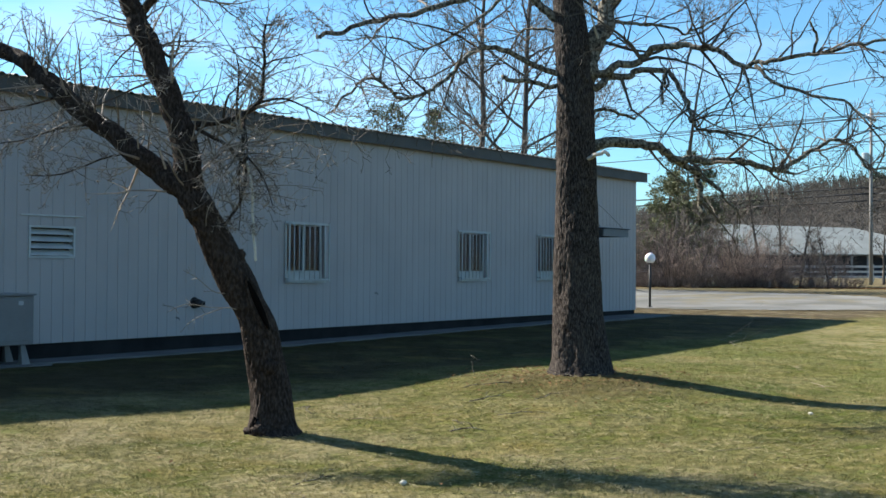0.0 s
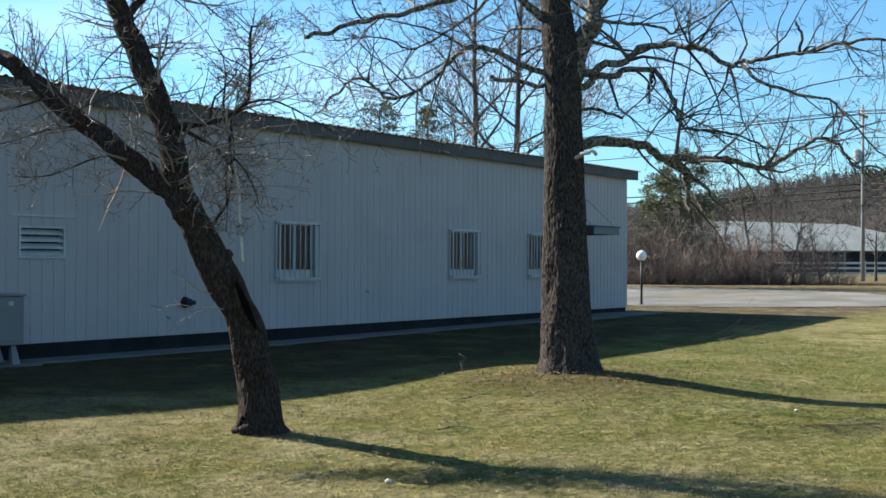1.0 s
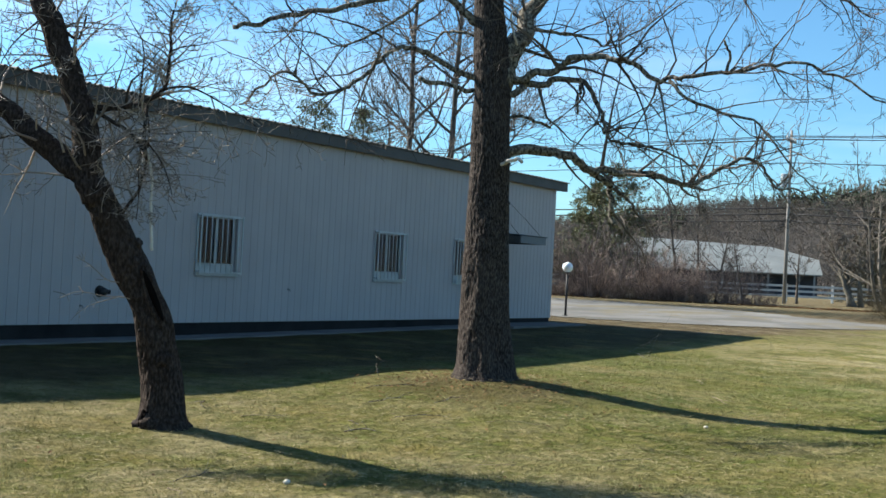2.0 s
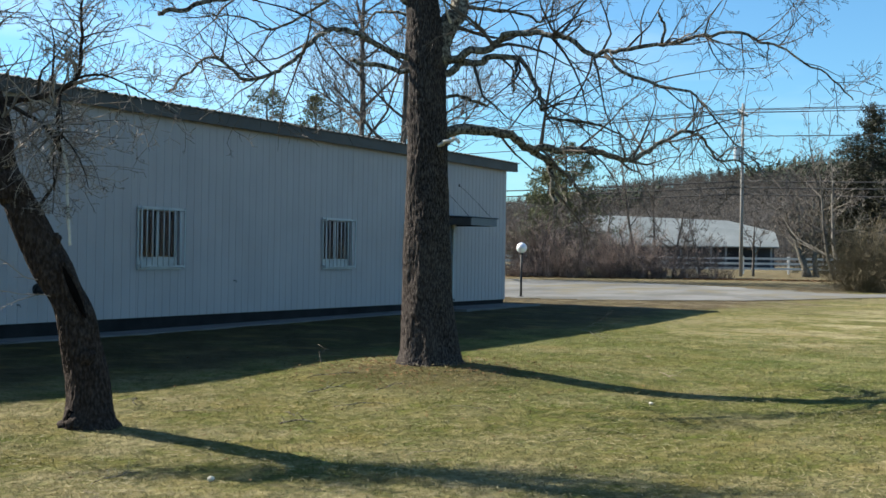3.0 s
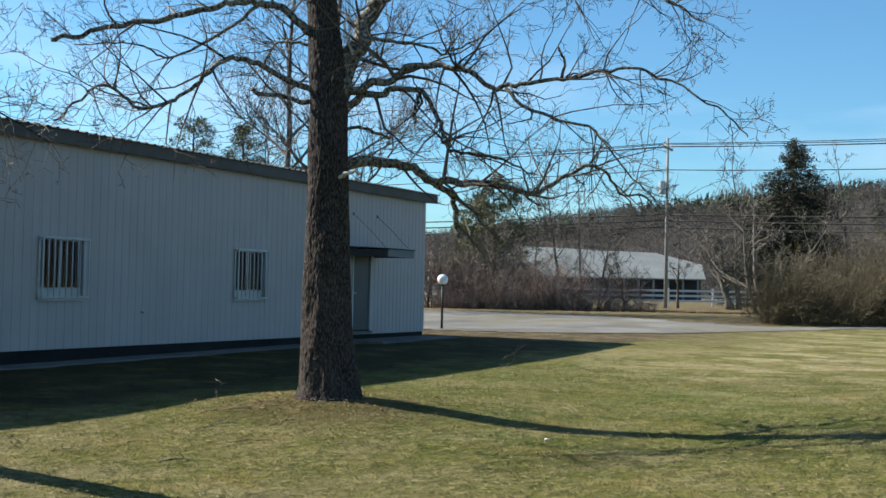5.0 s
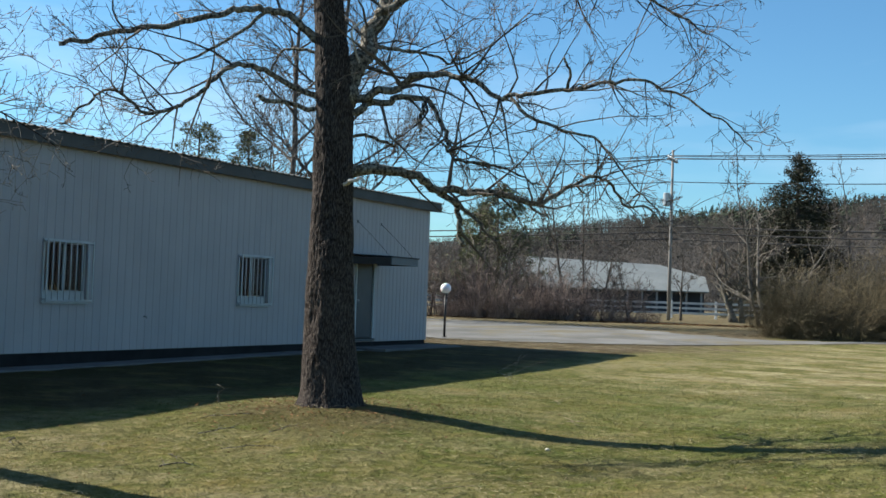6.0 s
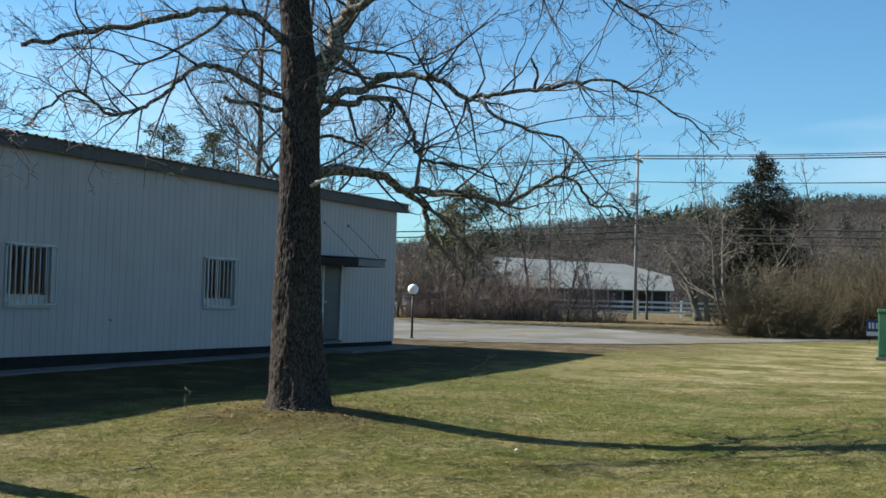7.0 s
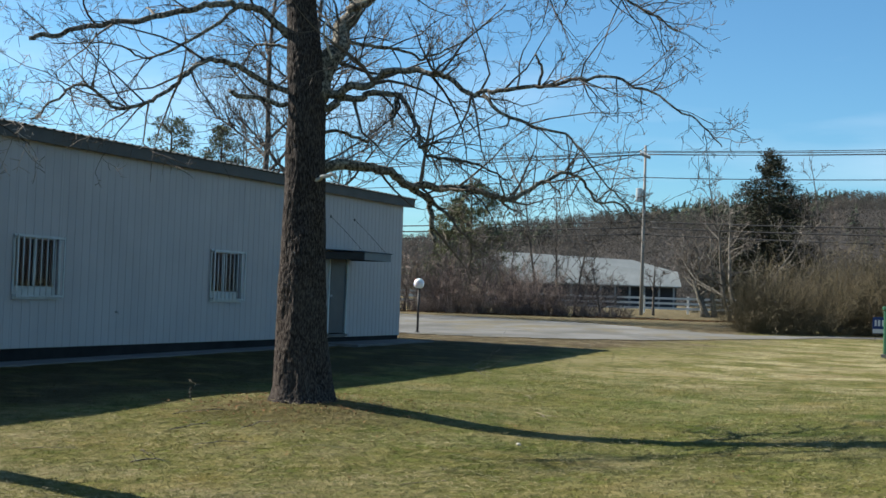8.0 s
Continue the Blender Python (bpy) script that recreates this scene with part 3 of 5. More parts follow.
stoop = structure("stoop", Shape().box((WX + 0.002, 26.7, 0.0), (WX + 1.15, 30.95, 0.245), 0.015), M_CONC, "low concrete stoop before the service door", "stoop")
sh, n = Shape(), 60
for j in range(n + 1):
    yy = Y0 + (26.68 - Y0) * j / n
    for xx, dz in ((WX - 0.02, -0.1), (WX - 0.02, 0.035), (WX + 0.55 + 0.04 * noise.noise(Vector((yy, 0, 5))), 0.025), (WX + 0.58, -0.1)):
        sh.v.append((xx, yy, ground_z(xx, yy) + dz))
    if j:
        q = 4 * j
        sh.f += [(q - 4 + i, q - 3 + i, q + 1 + i, q + i) for i in range(3)]
structure("pavement", sh, M_CONC, "narrow concrete strip along the foundation", "pavement")

# louvred vent
vent = thing("wall_vent", (WX, VENT[0], VENT[2]), "pale painted louvred vent in the wall", "vent")
W, H = VENT[1] - VENT[0], VENT[3] - VENT[2]
f = Shape()
for lo, hi in (((-0.1, 0, 0), (0.02, W, 0.03)), ((-0.1, 0, H - 0.03), (0.02, W, H)), ((-0.1, 0, 0.03), (0.02, 0.03, H - 0.03)), ((-0.1, W - 0.03, 0.03), (0.02, W, H - 0.03))):
    f.box(lo, hi, 0.003)
part("vent_frame", f, M_TRIM, vent)
part("vent_back", Shape().box((-0.15, 0, 0), (-0.12, W, H)), M_FOUND, vent)
for j in range(4):
    z = 0.035 + (H - 0.06) * j / 4
    sh = Shape()
    sh.v = [(-0.085, 0.032, z + 0.085), (0.012, 0.032, z + 0.012), (0.012, W - 0.032, z + 0.012), (-0.085, W - 0.032, z + 0.085),
            (-0.085, 0.032, z + 0.077), (0.008, 0.032, z), (0.008, W - 0.032, z), (-0.085, W - 0.032, z + 0.077)]
    sh.f = [(0, 1, 2, 3), (4, 7, 6, 5), (0, 4, 5, 1), (1, 5, 6, 2), (2, 6, 7, 3), (3, 7, 4, 0)]
    part("slat", sh, M_TRIM, vent)
part("vent_hood", Shape().box((0.0, -0.14, H + 0.14), (0.02, W + 0.14, H + 0.165), 0.003), M_TRIM, vent)

# exhaust outlet, tap and conduit on the wall
outlet = thing("exhaust_outlet", (WX, 14.34, 0.90), "small black exhaust outlet in the wall", "outlet")
part("flange", Shape().tube([(0.0, 0, 0), (0.02, 0, 0)], [0.10, 0.095], 16), M_DARKMETAL, outlet)
part("spout", Shape().tube([(0.02, 0, 0), (0.09, 0.01, 0), (0.13, 0.03, -0.03)], [0.07, 0.07, 0.065], 14).tube([(0.03, 0.08, 0.0), (0.09, 0.16, -0.01)], [0.04, 0.035], 8), M_DARKMETAL, outlet, smooth=True)
for nm, yy, zz, lab, cat in (("wall_tap", 13.95, 0.66, "small dark tap low on the wall", "tap"), ("wall_hook", 19.2, 1.0, "small dark hook on the wall", "hook")):
    tap = thing(nm, (WX, yy, zz), lab, cat)
    part("rose", Shape().tube([(0, 0, 0), (0.012, 0, 0)], [0.018, 0.015], 10), M_UNIT, tap)
    part("spigot", Shape().tube([(0.012, 0, 0), (0.06, 0, 0.0), (0.075, 0, -0.04)], [0.010, 0.010, 0.008], 8), M_UNIT, tap, smooth=True)

# equipment cabinet on legs against the wall
unit = thing("equipment_cabinet", (WX + 0.05, 9.45, 0.12), "grey metal equipment cabinet on legs beside the wall", "cabinet")
part("cabinet_body", Shape().box((0, 0, 0.28), (0.56, 1.33, 0.97), 0.012), M_UNIT, unit)
part("cabinet_lid", Shape().box((-0.02, -0.02, 0.972), (0.59, 1.35, 1.0), 0.006), M_UNIT, unit)
part("access_panel", Shape().box((0.561, 0.08, 0.34), (0.573, 1.25, 0.92), 0.004), M_UNIT, unit)
part("rating_plate", Shape().box((0.574, 1.07, 0.84), (0.578, 1.15, 0.90), 0.001), M_WHITE, unit, "small white plate with unreadable print")
for xx, yy in ((0.03, 0.05), (0.03, 1.14), (0.42, 0.05), (0.42, 1.14)):
    sh = Shape()
    for z, e in ((0.0, 0.0), (0.278, -0.03)):
        sh.v += [(xx - e, yy - e, z), (xx + 0.1 + e, yy - e, z), (xx + 0.1 + e, yy + 0.13 + e, z), (xx - e, yy + 0.13 + e, z)]
    sh.v = [(x, y + (0.04 if z == 0 else 0), z) for x, y, z in sh.v]
    sh.f = [(0, 3, 2, 1), (4, 5, 6, 7), (0, 1, 5, 4), (1, 2, 6, 5), (2, 3, 7, 6), (3, 0, 4, 7)]
    part("leg", sh, M_UNIT, unit)
tagged(part("cabinet_pad", Shape().box((WX + 0.0, 9.2, -0.1), (WX + 0.75, 11.0, 0.118), 0.01), M_CONC), "concrete pad under the cabinet", "pad", kind="structure")

# ---- globe lamp at the drive ----
lx, ly = -16.25, 36.0
lamp = thing("post_lamp", (lx, ly, ground_z(lx, ly)), "black post lamp with a white globe", "lamp")
part("post", Shape().tube([(0, 0, -0.1), (0, 0, 0.7), (0, 0, 1.42)], [0.04, 0.038, 0.036], 12), M_DARKMETAL, lamp, smooth=True)
part("base_plate", Shape().tube([(0, 0, 0.0), (0, 0, 0.03), (0, 0, 0.05)], [0.09, 0.09, 0.05], 14), M_DARKMETAL, lamp)
part("collar", Shape().tube([(0, 0, 1.42), (0, 0, 1.46), (0, 0, 1.49)], [0.045, 0.08, 0.08], 14), M_DARKMETAL, lamp)
part("globe", Shape().ball((0, 0, 1.625), 0.175, seg=28, rings=18), M_GLOBE, lamp, "white glass globe", True)

# ---- trees ----
def wander(rng, p, d, length, n, kink, lift):
    """A crooked twig: n steps from p along d, bending at random and drawn upward by lift."""
    pts, d, s = [p.copy()], d.normalized(), length / n
    for _ in range(n):
        d = Vector((d.x + rng.gauss(0, kink), d.y + rng.gauss(0, kink), d.z + rng.gauss(0, kink) + lift)).normalized()
        p = p + d * s
        pts.append(p)
    return pts


def sprout(rng, pts, rad, count, length, depth, out, kink=0.22, lift=0.05, start=0.15, spread=0.9, tip=0.0022, fall=0.45, kids=5):
    """Side shoots along a limb, each with shoots of its own."""
    n = len(pts) - 1
    for _ in range(count):
        t = start + (1 - start) * rng.random() ** 0.8
        i = min(int(t * n), n - 1)
        f = t * n - i
        p = pts[i].lerp(pts[i + 1], f)
        r = rad[i] * (1 - f) + rad[i + 1] * f
        ax = (pts[i + 1] - pts[i]).normalized()
        q = Vector((rng.gauss(0, 1), rng.gauss(0, 1), rng.gauss(0.25, 1)))
        q = (q - ax * q.dot(ax)).normalized()
        le = length * rng.uniform(0.45, 1.25) * (1.15 - 0.55 * t)
        m = 6 if depth > 1 else 4
        w = wander(rng, p, ax * rng.uniform(0.3, 0.9) + q * spread, le, m, kink, lift)
        r0 = max(min(r * 0.6, 0.015 * le + 0.002), tip * 1.2)
        rr = [r0 + (tip - r0) * (j / m) ** 0.8 for j in range(m + 1)]
        out.append((w, rr))
        if depth > 1:
            sprout(rng, w, rr, max(2, int(kids * rng.uniform(0.6, 1.4))), le * fall, depth - 1, out, kink, lift, 0.12, spread, tip, fall, kids)


def limb_line(pts, r0, r1, n=5, kink=0.0, seed=0):
    rng = random.Random(seed)
    c = spline(pts, 2)
    k2 = kink * 3.4
    c = [c[0]] + [p + Vector((rng.gauss(0, k2), rng.gauss(0, k2), rng.gauss(0, k2))) for p in c[1:]]
    c = spline(c, 3)
    k2 = kink * 1.3
    c = [c[0]] + [p + Vector((rng.gauss(0, k2), rng.gauss(0, k2), rng.gauss(0, k2))) for p in c[1:]]
    m = len(c) - 1
    return c, [r0 + (r1 - r0) * (i / m) ** 0.6 for i in range(m + 1)]


def big_tree(name, at, label, trunk, trunk_r, limbs, m_trunk, m_limb, m_twig, seed, counts, flare, thin=1.0, crook=1.0, gnarl=0.10):
    t = thing(name, at, label, "tree")
    rng = random.Random(seed)
    c = spline(trunk, 32)
    n = len(c) - 1
    rr = []
    for i, p in enumerate(c):
        u = i / n * (len(trunk_r) - 1)
        j = min(int(u), len(trunk_r) - 2)
        rr.append(trunk_r[j] + (trunk_r[j + 1] - trunk_r[j]) * (u - j) + flare * math.exp(-max(0, p.z) / 0.13))
    sh = Shape().tube(c, rr, 170, gnarl)
    part("trunk", sh, m_trunk, t, smooth=True)
    twigs = []
    for i, (nm, r0, r1, pts, dens) in enumerate(limbs):
        if r0 < 0.12:
            r0, r1 = r0 * thin, r1 * thin
        p, r = limb_line(pts, r0, r1, 6, min(0.009, r0 * 0.18) * crook, seed + i)
        part(nm, Shape().tube(p, r, 12 if r0 > 0.03 else 7, 0.08), m_twig if nm == "shoot" else m_limb if dens >= 0 else M_PALE, t, smooth=True)
        if nm == "shoot":
            sprout(rng, p, r, 7, 0.16, 1, twigs, 0.15, 0.0, 0.3, 0.8, 0.002)
        if dens > 0:
            ln = sum((b - a).length for a, b in zip(p, p[1:]))
            sprout(rng, p, r, int(ln * counts[0] * dens), counts[1] * (0.5 if r0 < 0.0155 else 1.0), counts[2], twigs, counts[3], counts[4], 0.12, counts[5], counts[6], counts[7], counts[8])
    sh = Shape()
    for w, r in twigs:
        sh.tube(w, r, 5 if r[0] > 0.008 else 3, cap=False)
    tagged(part("twig_crown", sh, m_twig, t), kind="stuff")
    return t


MAPLE = (-6.82, 14.22, 0.13)
big_tree("maple_tree", MAPLE, "tall bare shade tree with rough furrowed bark", 
         [(0, 0, -0.12), (0, 0, 0.12), (-0.01, -0.01, 0.58), (-0.035, -0.02, 1.15), (-0.04, -0.02, 1.73), (-0.05, -0.03, 2.37), (-0.05, -0.04, 3.02), (-0.06, -0.04, 3.75), (-0.09, -0.06, 4.26), (-0.13, -0.09, 4.77), (-0.18, -0.11, 5.2), (-0.3, -0.2, 6.3), (-0.2, -0.3, 7.6), (-0.35, -0.2, 9.2)],
         [0.375, 0.365, 0.335, 0.302, 0.284, 0.268, 0.255, 0.248, 0.23, 0.195, 0.182, 0.15, 0.11, 0.05],
         [("stem", 0.175, 0.05, [(0.02, 0.01, 3.9), (0.13, 0.2, 4.44), (0.2, 0.36, 4.88), (0.27, 0.52, 5.32), (0.5, 0.8, 6.4), (0.8, 1.0, 7.6), (1.0, 1.3, 8.8)], 0.7),
          ("limb", 0.075, 0.034, [(-0.15, -0.1, 4.62), (-0.5, -0.4, 4.94), (-0.7, -0.61, 5.02), (-1.07, -0.93, 4.95), (-1.43, -1.24, 4.82), (-1.84, -1.59, 4.67), (-2.35, -2.08, 4.44), (-2.6, -2.32, 4.31)], 0.35),
          ("limb", 0.056, 0.014, [(-0.1, -0.08, 3.88), (-0.57, -0.62, 4.14), (-0.83, -1.04, 4.24), (-1.0, -1.41, 3.95), (-1.08, -1.72, 3.7), (-1.23, -2.07, 3.48), (-1.35, -2.41, 3.56), (-1.46, -2.74, 3.64), (-1.53, -3.05, 3.37), (-1.51, -3.3, 3.15)], 0.9),
          ("broken_limb", 0.047, 0.034, [(-0.1, -0.1, 3.78), (-0.54, -0.52, 3.84), (-0.73, -0.81, 3.85)], 0.0),
          ("limb", 0.034, 0.008, [(-0.14, -0.1, 4.5), (-0.7, -0.2, 4.6), (-0.93, -0.11, 4.44), (-1.24, -0.06, 4.25), (-1.67, -0.1, 4.19)], 1.0),
          ("limb", 0.033, 0.008, [(-0.76, -0.66, 4.98), (-1.14, -1.11, 4.47), (-1.47, -1.48, 4.2), (-1.54, -1.69, 4.24), (-1.78, -2.0, 4.32), (-2.16, -2.4, 4.22)], 1.0),
          ("limb", 0.085, 0.009, [(0.0, 0.0, 3.88), (0.3, 0.12, 4.0), (0.67, 0.21, 4.08), (1.05, 0.25, 4.18), (1.49, 0.32, 4.25), (1.78, 0.29, 4.16), (2.23, 0.37, 3.91), (2.76, 0.49, 4.0), (3.26, 0.6, 4.11), (3.79, 0.72, 4.08), (4.24, 0.8, 3.91), (4.72, 0.9, 3.59), (5.04, 0.89, 3.21)], 1.0),
          ("broken_limb", 0.026, 0.018, [(2.9, 0.52, 4.02), (2.94, 0.46, 4.25), (2.9, 0.37, 4.38)], 0.0),
          ("limb", 0.034, 0.008, [(2.23, 0.37, 3.91), (2.72, 0.37, 3.54), (3.28, 0.46, 3.39), (3.59, 0.39, 3.06), (3.98, 0.37, 2.65), (4.24, 0.28, 2.37)], 1.2),
          ("limb", 0.076, 0.012, [(0.0, 0.0, 3.72), (0.4, 0.2, 3.88), (0.69, 0.29, 3.92), (1.07, 0.39, 3.9), (1.3, 0.4, 3.55), (1.4, 0.33, 3.2), (1.75, 0.41, 3.13), (2.19, 0.55, 3.04), (2.54, 0.64, 2.83)], 1.0),
          ("broken_limb", 0.03, 0.022, [(1.02, 0.34, 3.9), (1.05, 0.24, 3.7), (1.07, 0.19, 3.51)], 0.0),
          ("broken_limb", 0.034, 0.022, [(0.05, 0.08, 3.44), (0.34, 0.39, 3.45), (0.47, 0.64, 3.4)], 0.3),
          ("limb", 0.105, 0.014, [(0.0, 0.0, 2.98), (0.43, 0.40, 3.08), (0.75, 0.74, 2.98), (0.95, 1.0, 2.86), (1.28, 1.34, 2.88), (1.69, 1.73, 2.85), (2.0, 2.07, 2.79), (2.12, 2.28, 2.92), (2.28, 2.51, 3.08), (2.53, 2.8, 3.22), (2.75, 3.08, 2.99), (3.0, 3.37, 2.77), (3.17, 3.62, 2.67)], 0.9),
          ("broken_limb", 0.061, 0.04, [(0.86, 0.98, 2.9), (1.01, 1.22, 2.65), (1.07, 1.37, 2.4), (1.12, 1.52, 2.16)], 0.15),
          ("limb", 0.054, 0.012, [(0.89, 1.0, 2.86), (1.1, 1.39, 2.66), (1.28, 1.73, 2.34), (1.4, 2.05, 2.09)], 0.7),
          ("peeled_stub", 0.033, 0.03, [(0.1, -0.1, 2.76), (0.24, -0.18, 2.83), (0.36, -0.22, 2.88), (0.55, -0.25, 2.85)], -1),
          ("limb", 0.038, 0.01, [(0.16, 0.3, 4.7), (0.46, 0.66, 4.67), (0.67, 0.93, 4.7), (0.91, 1.21, 4.61), (1.07, 1.45, 4.72), (1.42, 1.8, 5.06), (1.7, 2.11, 5.51)], 1.2),
          ("limb", 0.085, 0.012, [(0.24, 0.4, 5.1), (0.95, 0.51, 5.48), (1.68, 0.65, 5.67), (2.41, 0.79, 5.7), (3.24, 0.99, 5.46), (3.93, 1.11, 5.08), (4.43, 1.1, 4.69)], 1.2),
          ("dead_spur", 0.022, 0.012, [(0.2, 0.1, 4.4), (0.26, -0.19, 4.71), (0.37, -0.24, 4.84)], -1),
          ("limb", 0.07, 0.012, [(-0.25, -0.15, 5.6), (-0.9, -0.7, 6.1), (-1.6, -1.0, 6.3), (-2.4, -1.6, 6.2), (-3.1, -2.0, 5.9)], 0.9),
          ("limb", 0.06, 0.012, [(-0.25, -0.2, 6.0), (-0.8, 0.4, 6.6), (-1.5, 0.9, 6.8), (-2.2, 1.3, 6.7)], 0.8),
          ("limb", 0.07, 0.012, [(0.45, 0.75, 6.2), (1.2, 1.3, 6.7), (2.1, 1.8, 6.8), (3.0, 2.0, 6.5)], 0.8),
          ("limb", 0.06, 0.012, [(-0.2, -0.3, 7.2), (0.5, -1.0, 7.7), (1.2, -1.6, 7.9)], 0.8)],
         M_BARK, M_LIMB, M_TWIG, 11, (6.6, 1.5, 3, 0.18, 0.01, 0.78, 0.0026, 0.45, 5), 0.10, 0.80)

APPLE = (-6.95, 8.42, 0.0)
apple = big_tree("apple_tree", APPLE, "leaning old bare fruit tree with a hollow trunk and dense spurs",
         [(0.10, 0.10, -0.15), (0.09, 0.09, -0.02), (0.08, 0.07, 0.38), (0.035, 0.035, 0.74), (-0.025, -0.025, 1.05), (-0.155, -0.155, 1.42), (-0.29, -0.29, 1.8), (-0.42, -0.41, 2.16)],
         [0.20, 0.195, 0.175, 0.162, 0.155, 0.145, 0.132, 0.12],
         [("limb", 0.150, 0.086, [(-0.38, -0.37, 2.0), (-0.44, -0.42, 2.2), (-0.51, -0.44, 2.55), (-0.61, -0.48, 2.96), (-0.75, -0.56, 3.33), (-0.9, -0.64, 3.7), (-1.0, -0.69, 3.96), (-1.13, -0.75, 4.28), (-1.22, -0.78, 4.9)], 2.0),
          ("limb", 0.128, 0.068, [(-0.36, -0.36, 1.98), (-0.45, -0.44, 2.15), (-0.65, -0.5, 2.32), (-0.88, -0.59, 2.5), (-1.16, -0.72, 2.72), (-1.49, -0.9, 3.0), (-1.7, -0.97, 3.18), (-1.9, -1.03, 3.35), (-2.1, -1.09, 3.48), (-2.32, -1.16, 3.58), (-2.62, -1.32, 3.71), (-2.93, -1.48, 3.91)], 1.7),
          ("limb", 0.038, 0.010, [(-0.55, -0.46, 2.8), (-0.27, -0.38, 2.83), (0.0, -0.22, 2.89), (0.18, -0.16, 3.09), (0.23, -0.22, 3.39), (0.31, -0.26, 3.67)], 2.4),
          ("limb", 0.024, 0.010, [(-0.5, -0.44, 2.83), (-0.08, -0.36, 2.61), (0.18, -0.38, 2.44)], 2.0),
          ("limb", 0.016, 0.004, [(0.15, -0.2, 2.99), (0.39, -0.13, 3.02), (0.62, -0.0, 2.92), (0.93, 0.21, 2.7)], 1.3),
          ("limb", 0.024, 0.012, [(0.0, -0.22, 2.89), (0.14, -0.36, 2.67), (0.18, -0.38, 2.44)], 2.2),
          ("dead_stick", 0.011, 0.014, [(0.19, -0.36, 2.46), (0.215, -0.31, 2.2), (0.20, -0.30, 2.0), (0.235, -0.31, 1.8), (0.26, -0.31, 1.58)], -1),
          ("shoot", 0.006, 0.003, [(-0.06, -0.10, 1.10), (-0.08, -0.27, 1.15), (-0.17, -0.45, 1.16), (-0.28, -0.62, 1.19), (-0.34, -0.76, 1.13)], -1),
          ("shoot", 0.005, 0.002, [(-0.16, -0.3, 1.15), (-0.24, -0.5, 1.08), (-0.28, -0.62, 1.0)], -1),
          ("shoot", 0.006, 0.003, [(-0.14, -0.20, 1.28), (-0.18, -0.39, 1.3), (-0.23, -0.54, 1.42), (-0.26, -0.68, 1.49)], -1),
          ("limb", 0.024, 0.008, [(-0.9, -0.66, 3.75), (-0.82, -0.57, 3.57), (-0.73, -0.39, 3.46), (-0.74, -0.31, 3.68)], 1.8),
          ("limb", 0.02, 0.006, [(-0.25, -0.25, 1.85), (0.05, -0.3, 2.1), (0.15, -0.32, 2.45), (0.12, -0.3, 2.75)], 1.0),
          ("limb", 0.010, 0.004, [(0.10, -0.32, 2.62), (0.08, -0.34, 2.32), (0.12, -0.36, 2.06), (0.10, -0.36, 1.84)], 2.8),
          ("limb", 0.010, 0.004, [(0.19, -0.36, 2.50), (0.34, -0.30, 2.30), (0.42, -0.27, 2.06)], 2.6),
          ("limb", 0.014, 0.005, [(-1.28, -0.78, 2.84), (-1.52, -1.02, 2.80), (-1.78, -1.25, 2.68), (-2.0, -1.5, 2.62)], 3.0),
          ("limb", 0.013, 0.005, [(-0.98, -0.62, 2.58), (-1.15, -0.88, 2.50), (-1.42, -1.08, 2.36), (-1.6, -1.3, 2.34)], 2.6),
          ("limb", 0.013, 0.005, [(-1.62, -0.95, 3.12), (-1.8, -1.2, 3.0), (-2.1, -1.42, 2.94), (-2.4, -1.7, 2.98)], 2.6),
          ("limb", 0.045, 0.010, [(-0.95, -0.66, 3.8), (-0.5, -0.5, 4.2), (-0.1, -0.3, 4.5), (0.4, 0.0, 4.6)], 1.6)],
         M_BARK2, M_BARK2, M_TWIG2, 23, (15, 0.78, 3, 0.15, 0.015, 1.05, 0.0024, 0.46, 4), 0.075, 1.0, 0.32, 0.20)
# rotten slit in the trunk: a raised sliver, black in place of inner shade
sh = Shape()
for i in range(13):
    u = i / 12
    c = Vector((0.190, -0.060, 0.96)).lerp(Vector((0.060, -0.205, 1.40)), u)
    wd = 0.034 * math.sin(math.pi * min(1, u * 0.94 + 0.03)) ** 0.7
    sh.v += [tuple(c + Vector((0.7, 0.7, 0)) * wd), tuple(c + Vector((0.7, -0.7, 0)) * 0.012), tuple(c - Vector((0.7, 0.7, 0)) * wd), tuple(c - Vector((0.7, -0.7, 0)) * 0.05)]
    if i:
        q = 4 * i
        sh.f += [(q - 4 + a, q - 4 + (a + 1) % 4, q + (a + 1) % 4, q + a) for a in range(4)]
part("hollow", sh, M_HOLLOW, apple, "rotten slit in the trunk, its inner shade painted black")
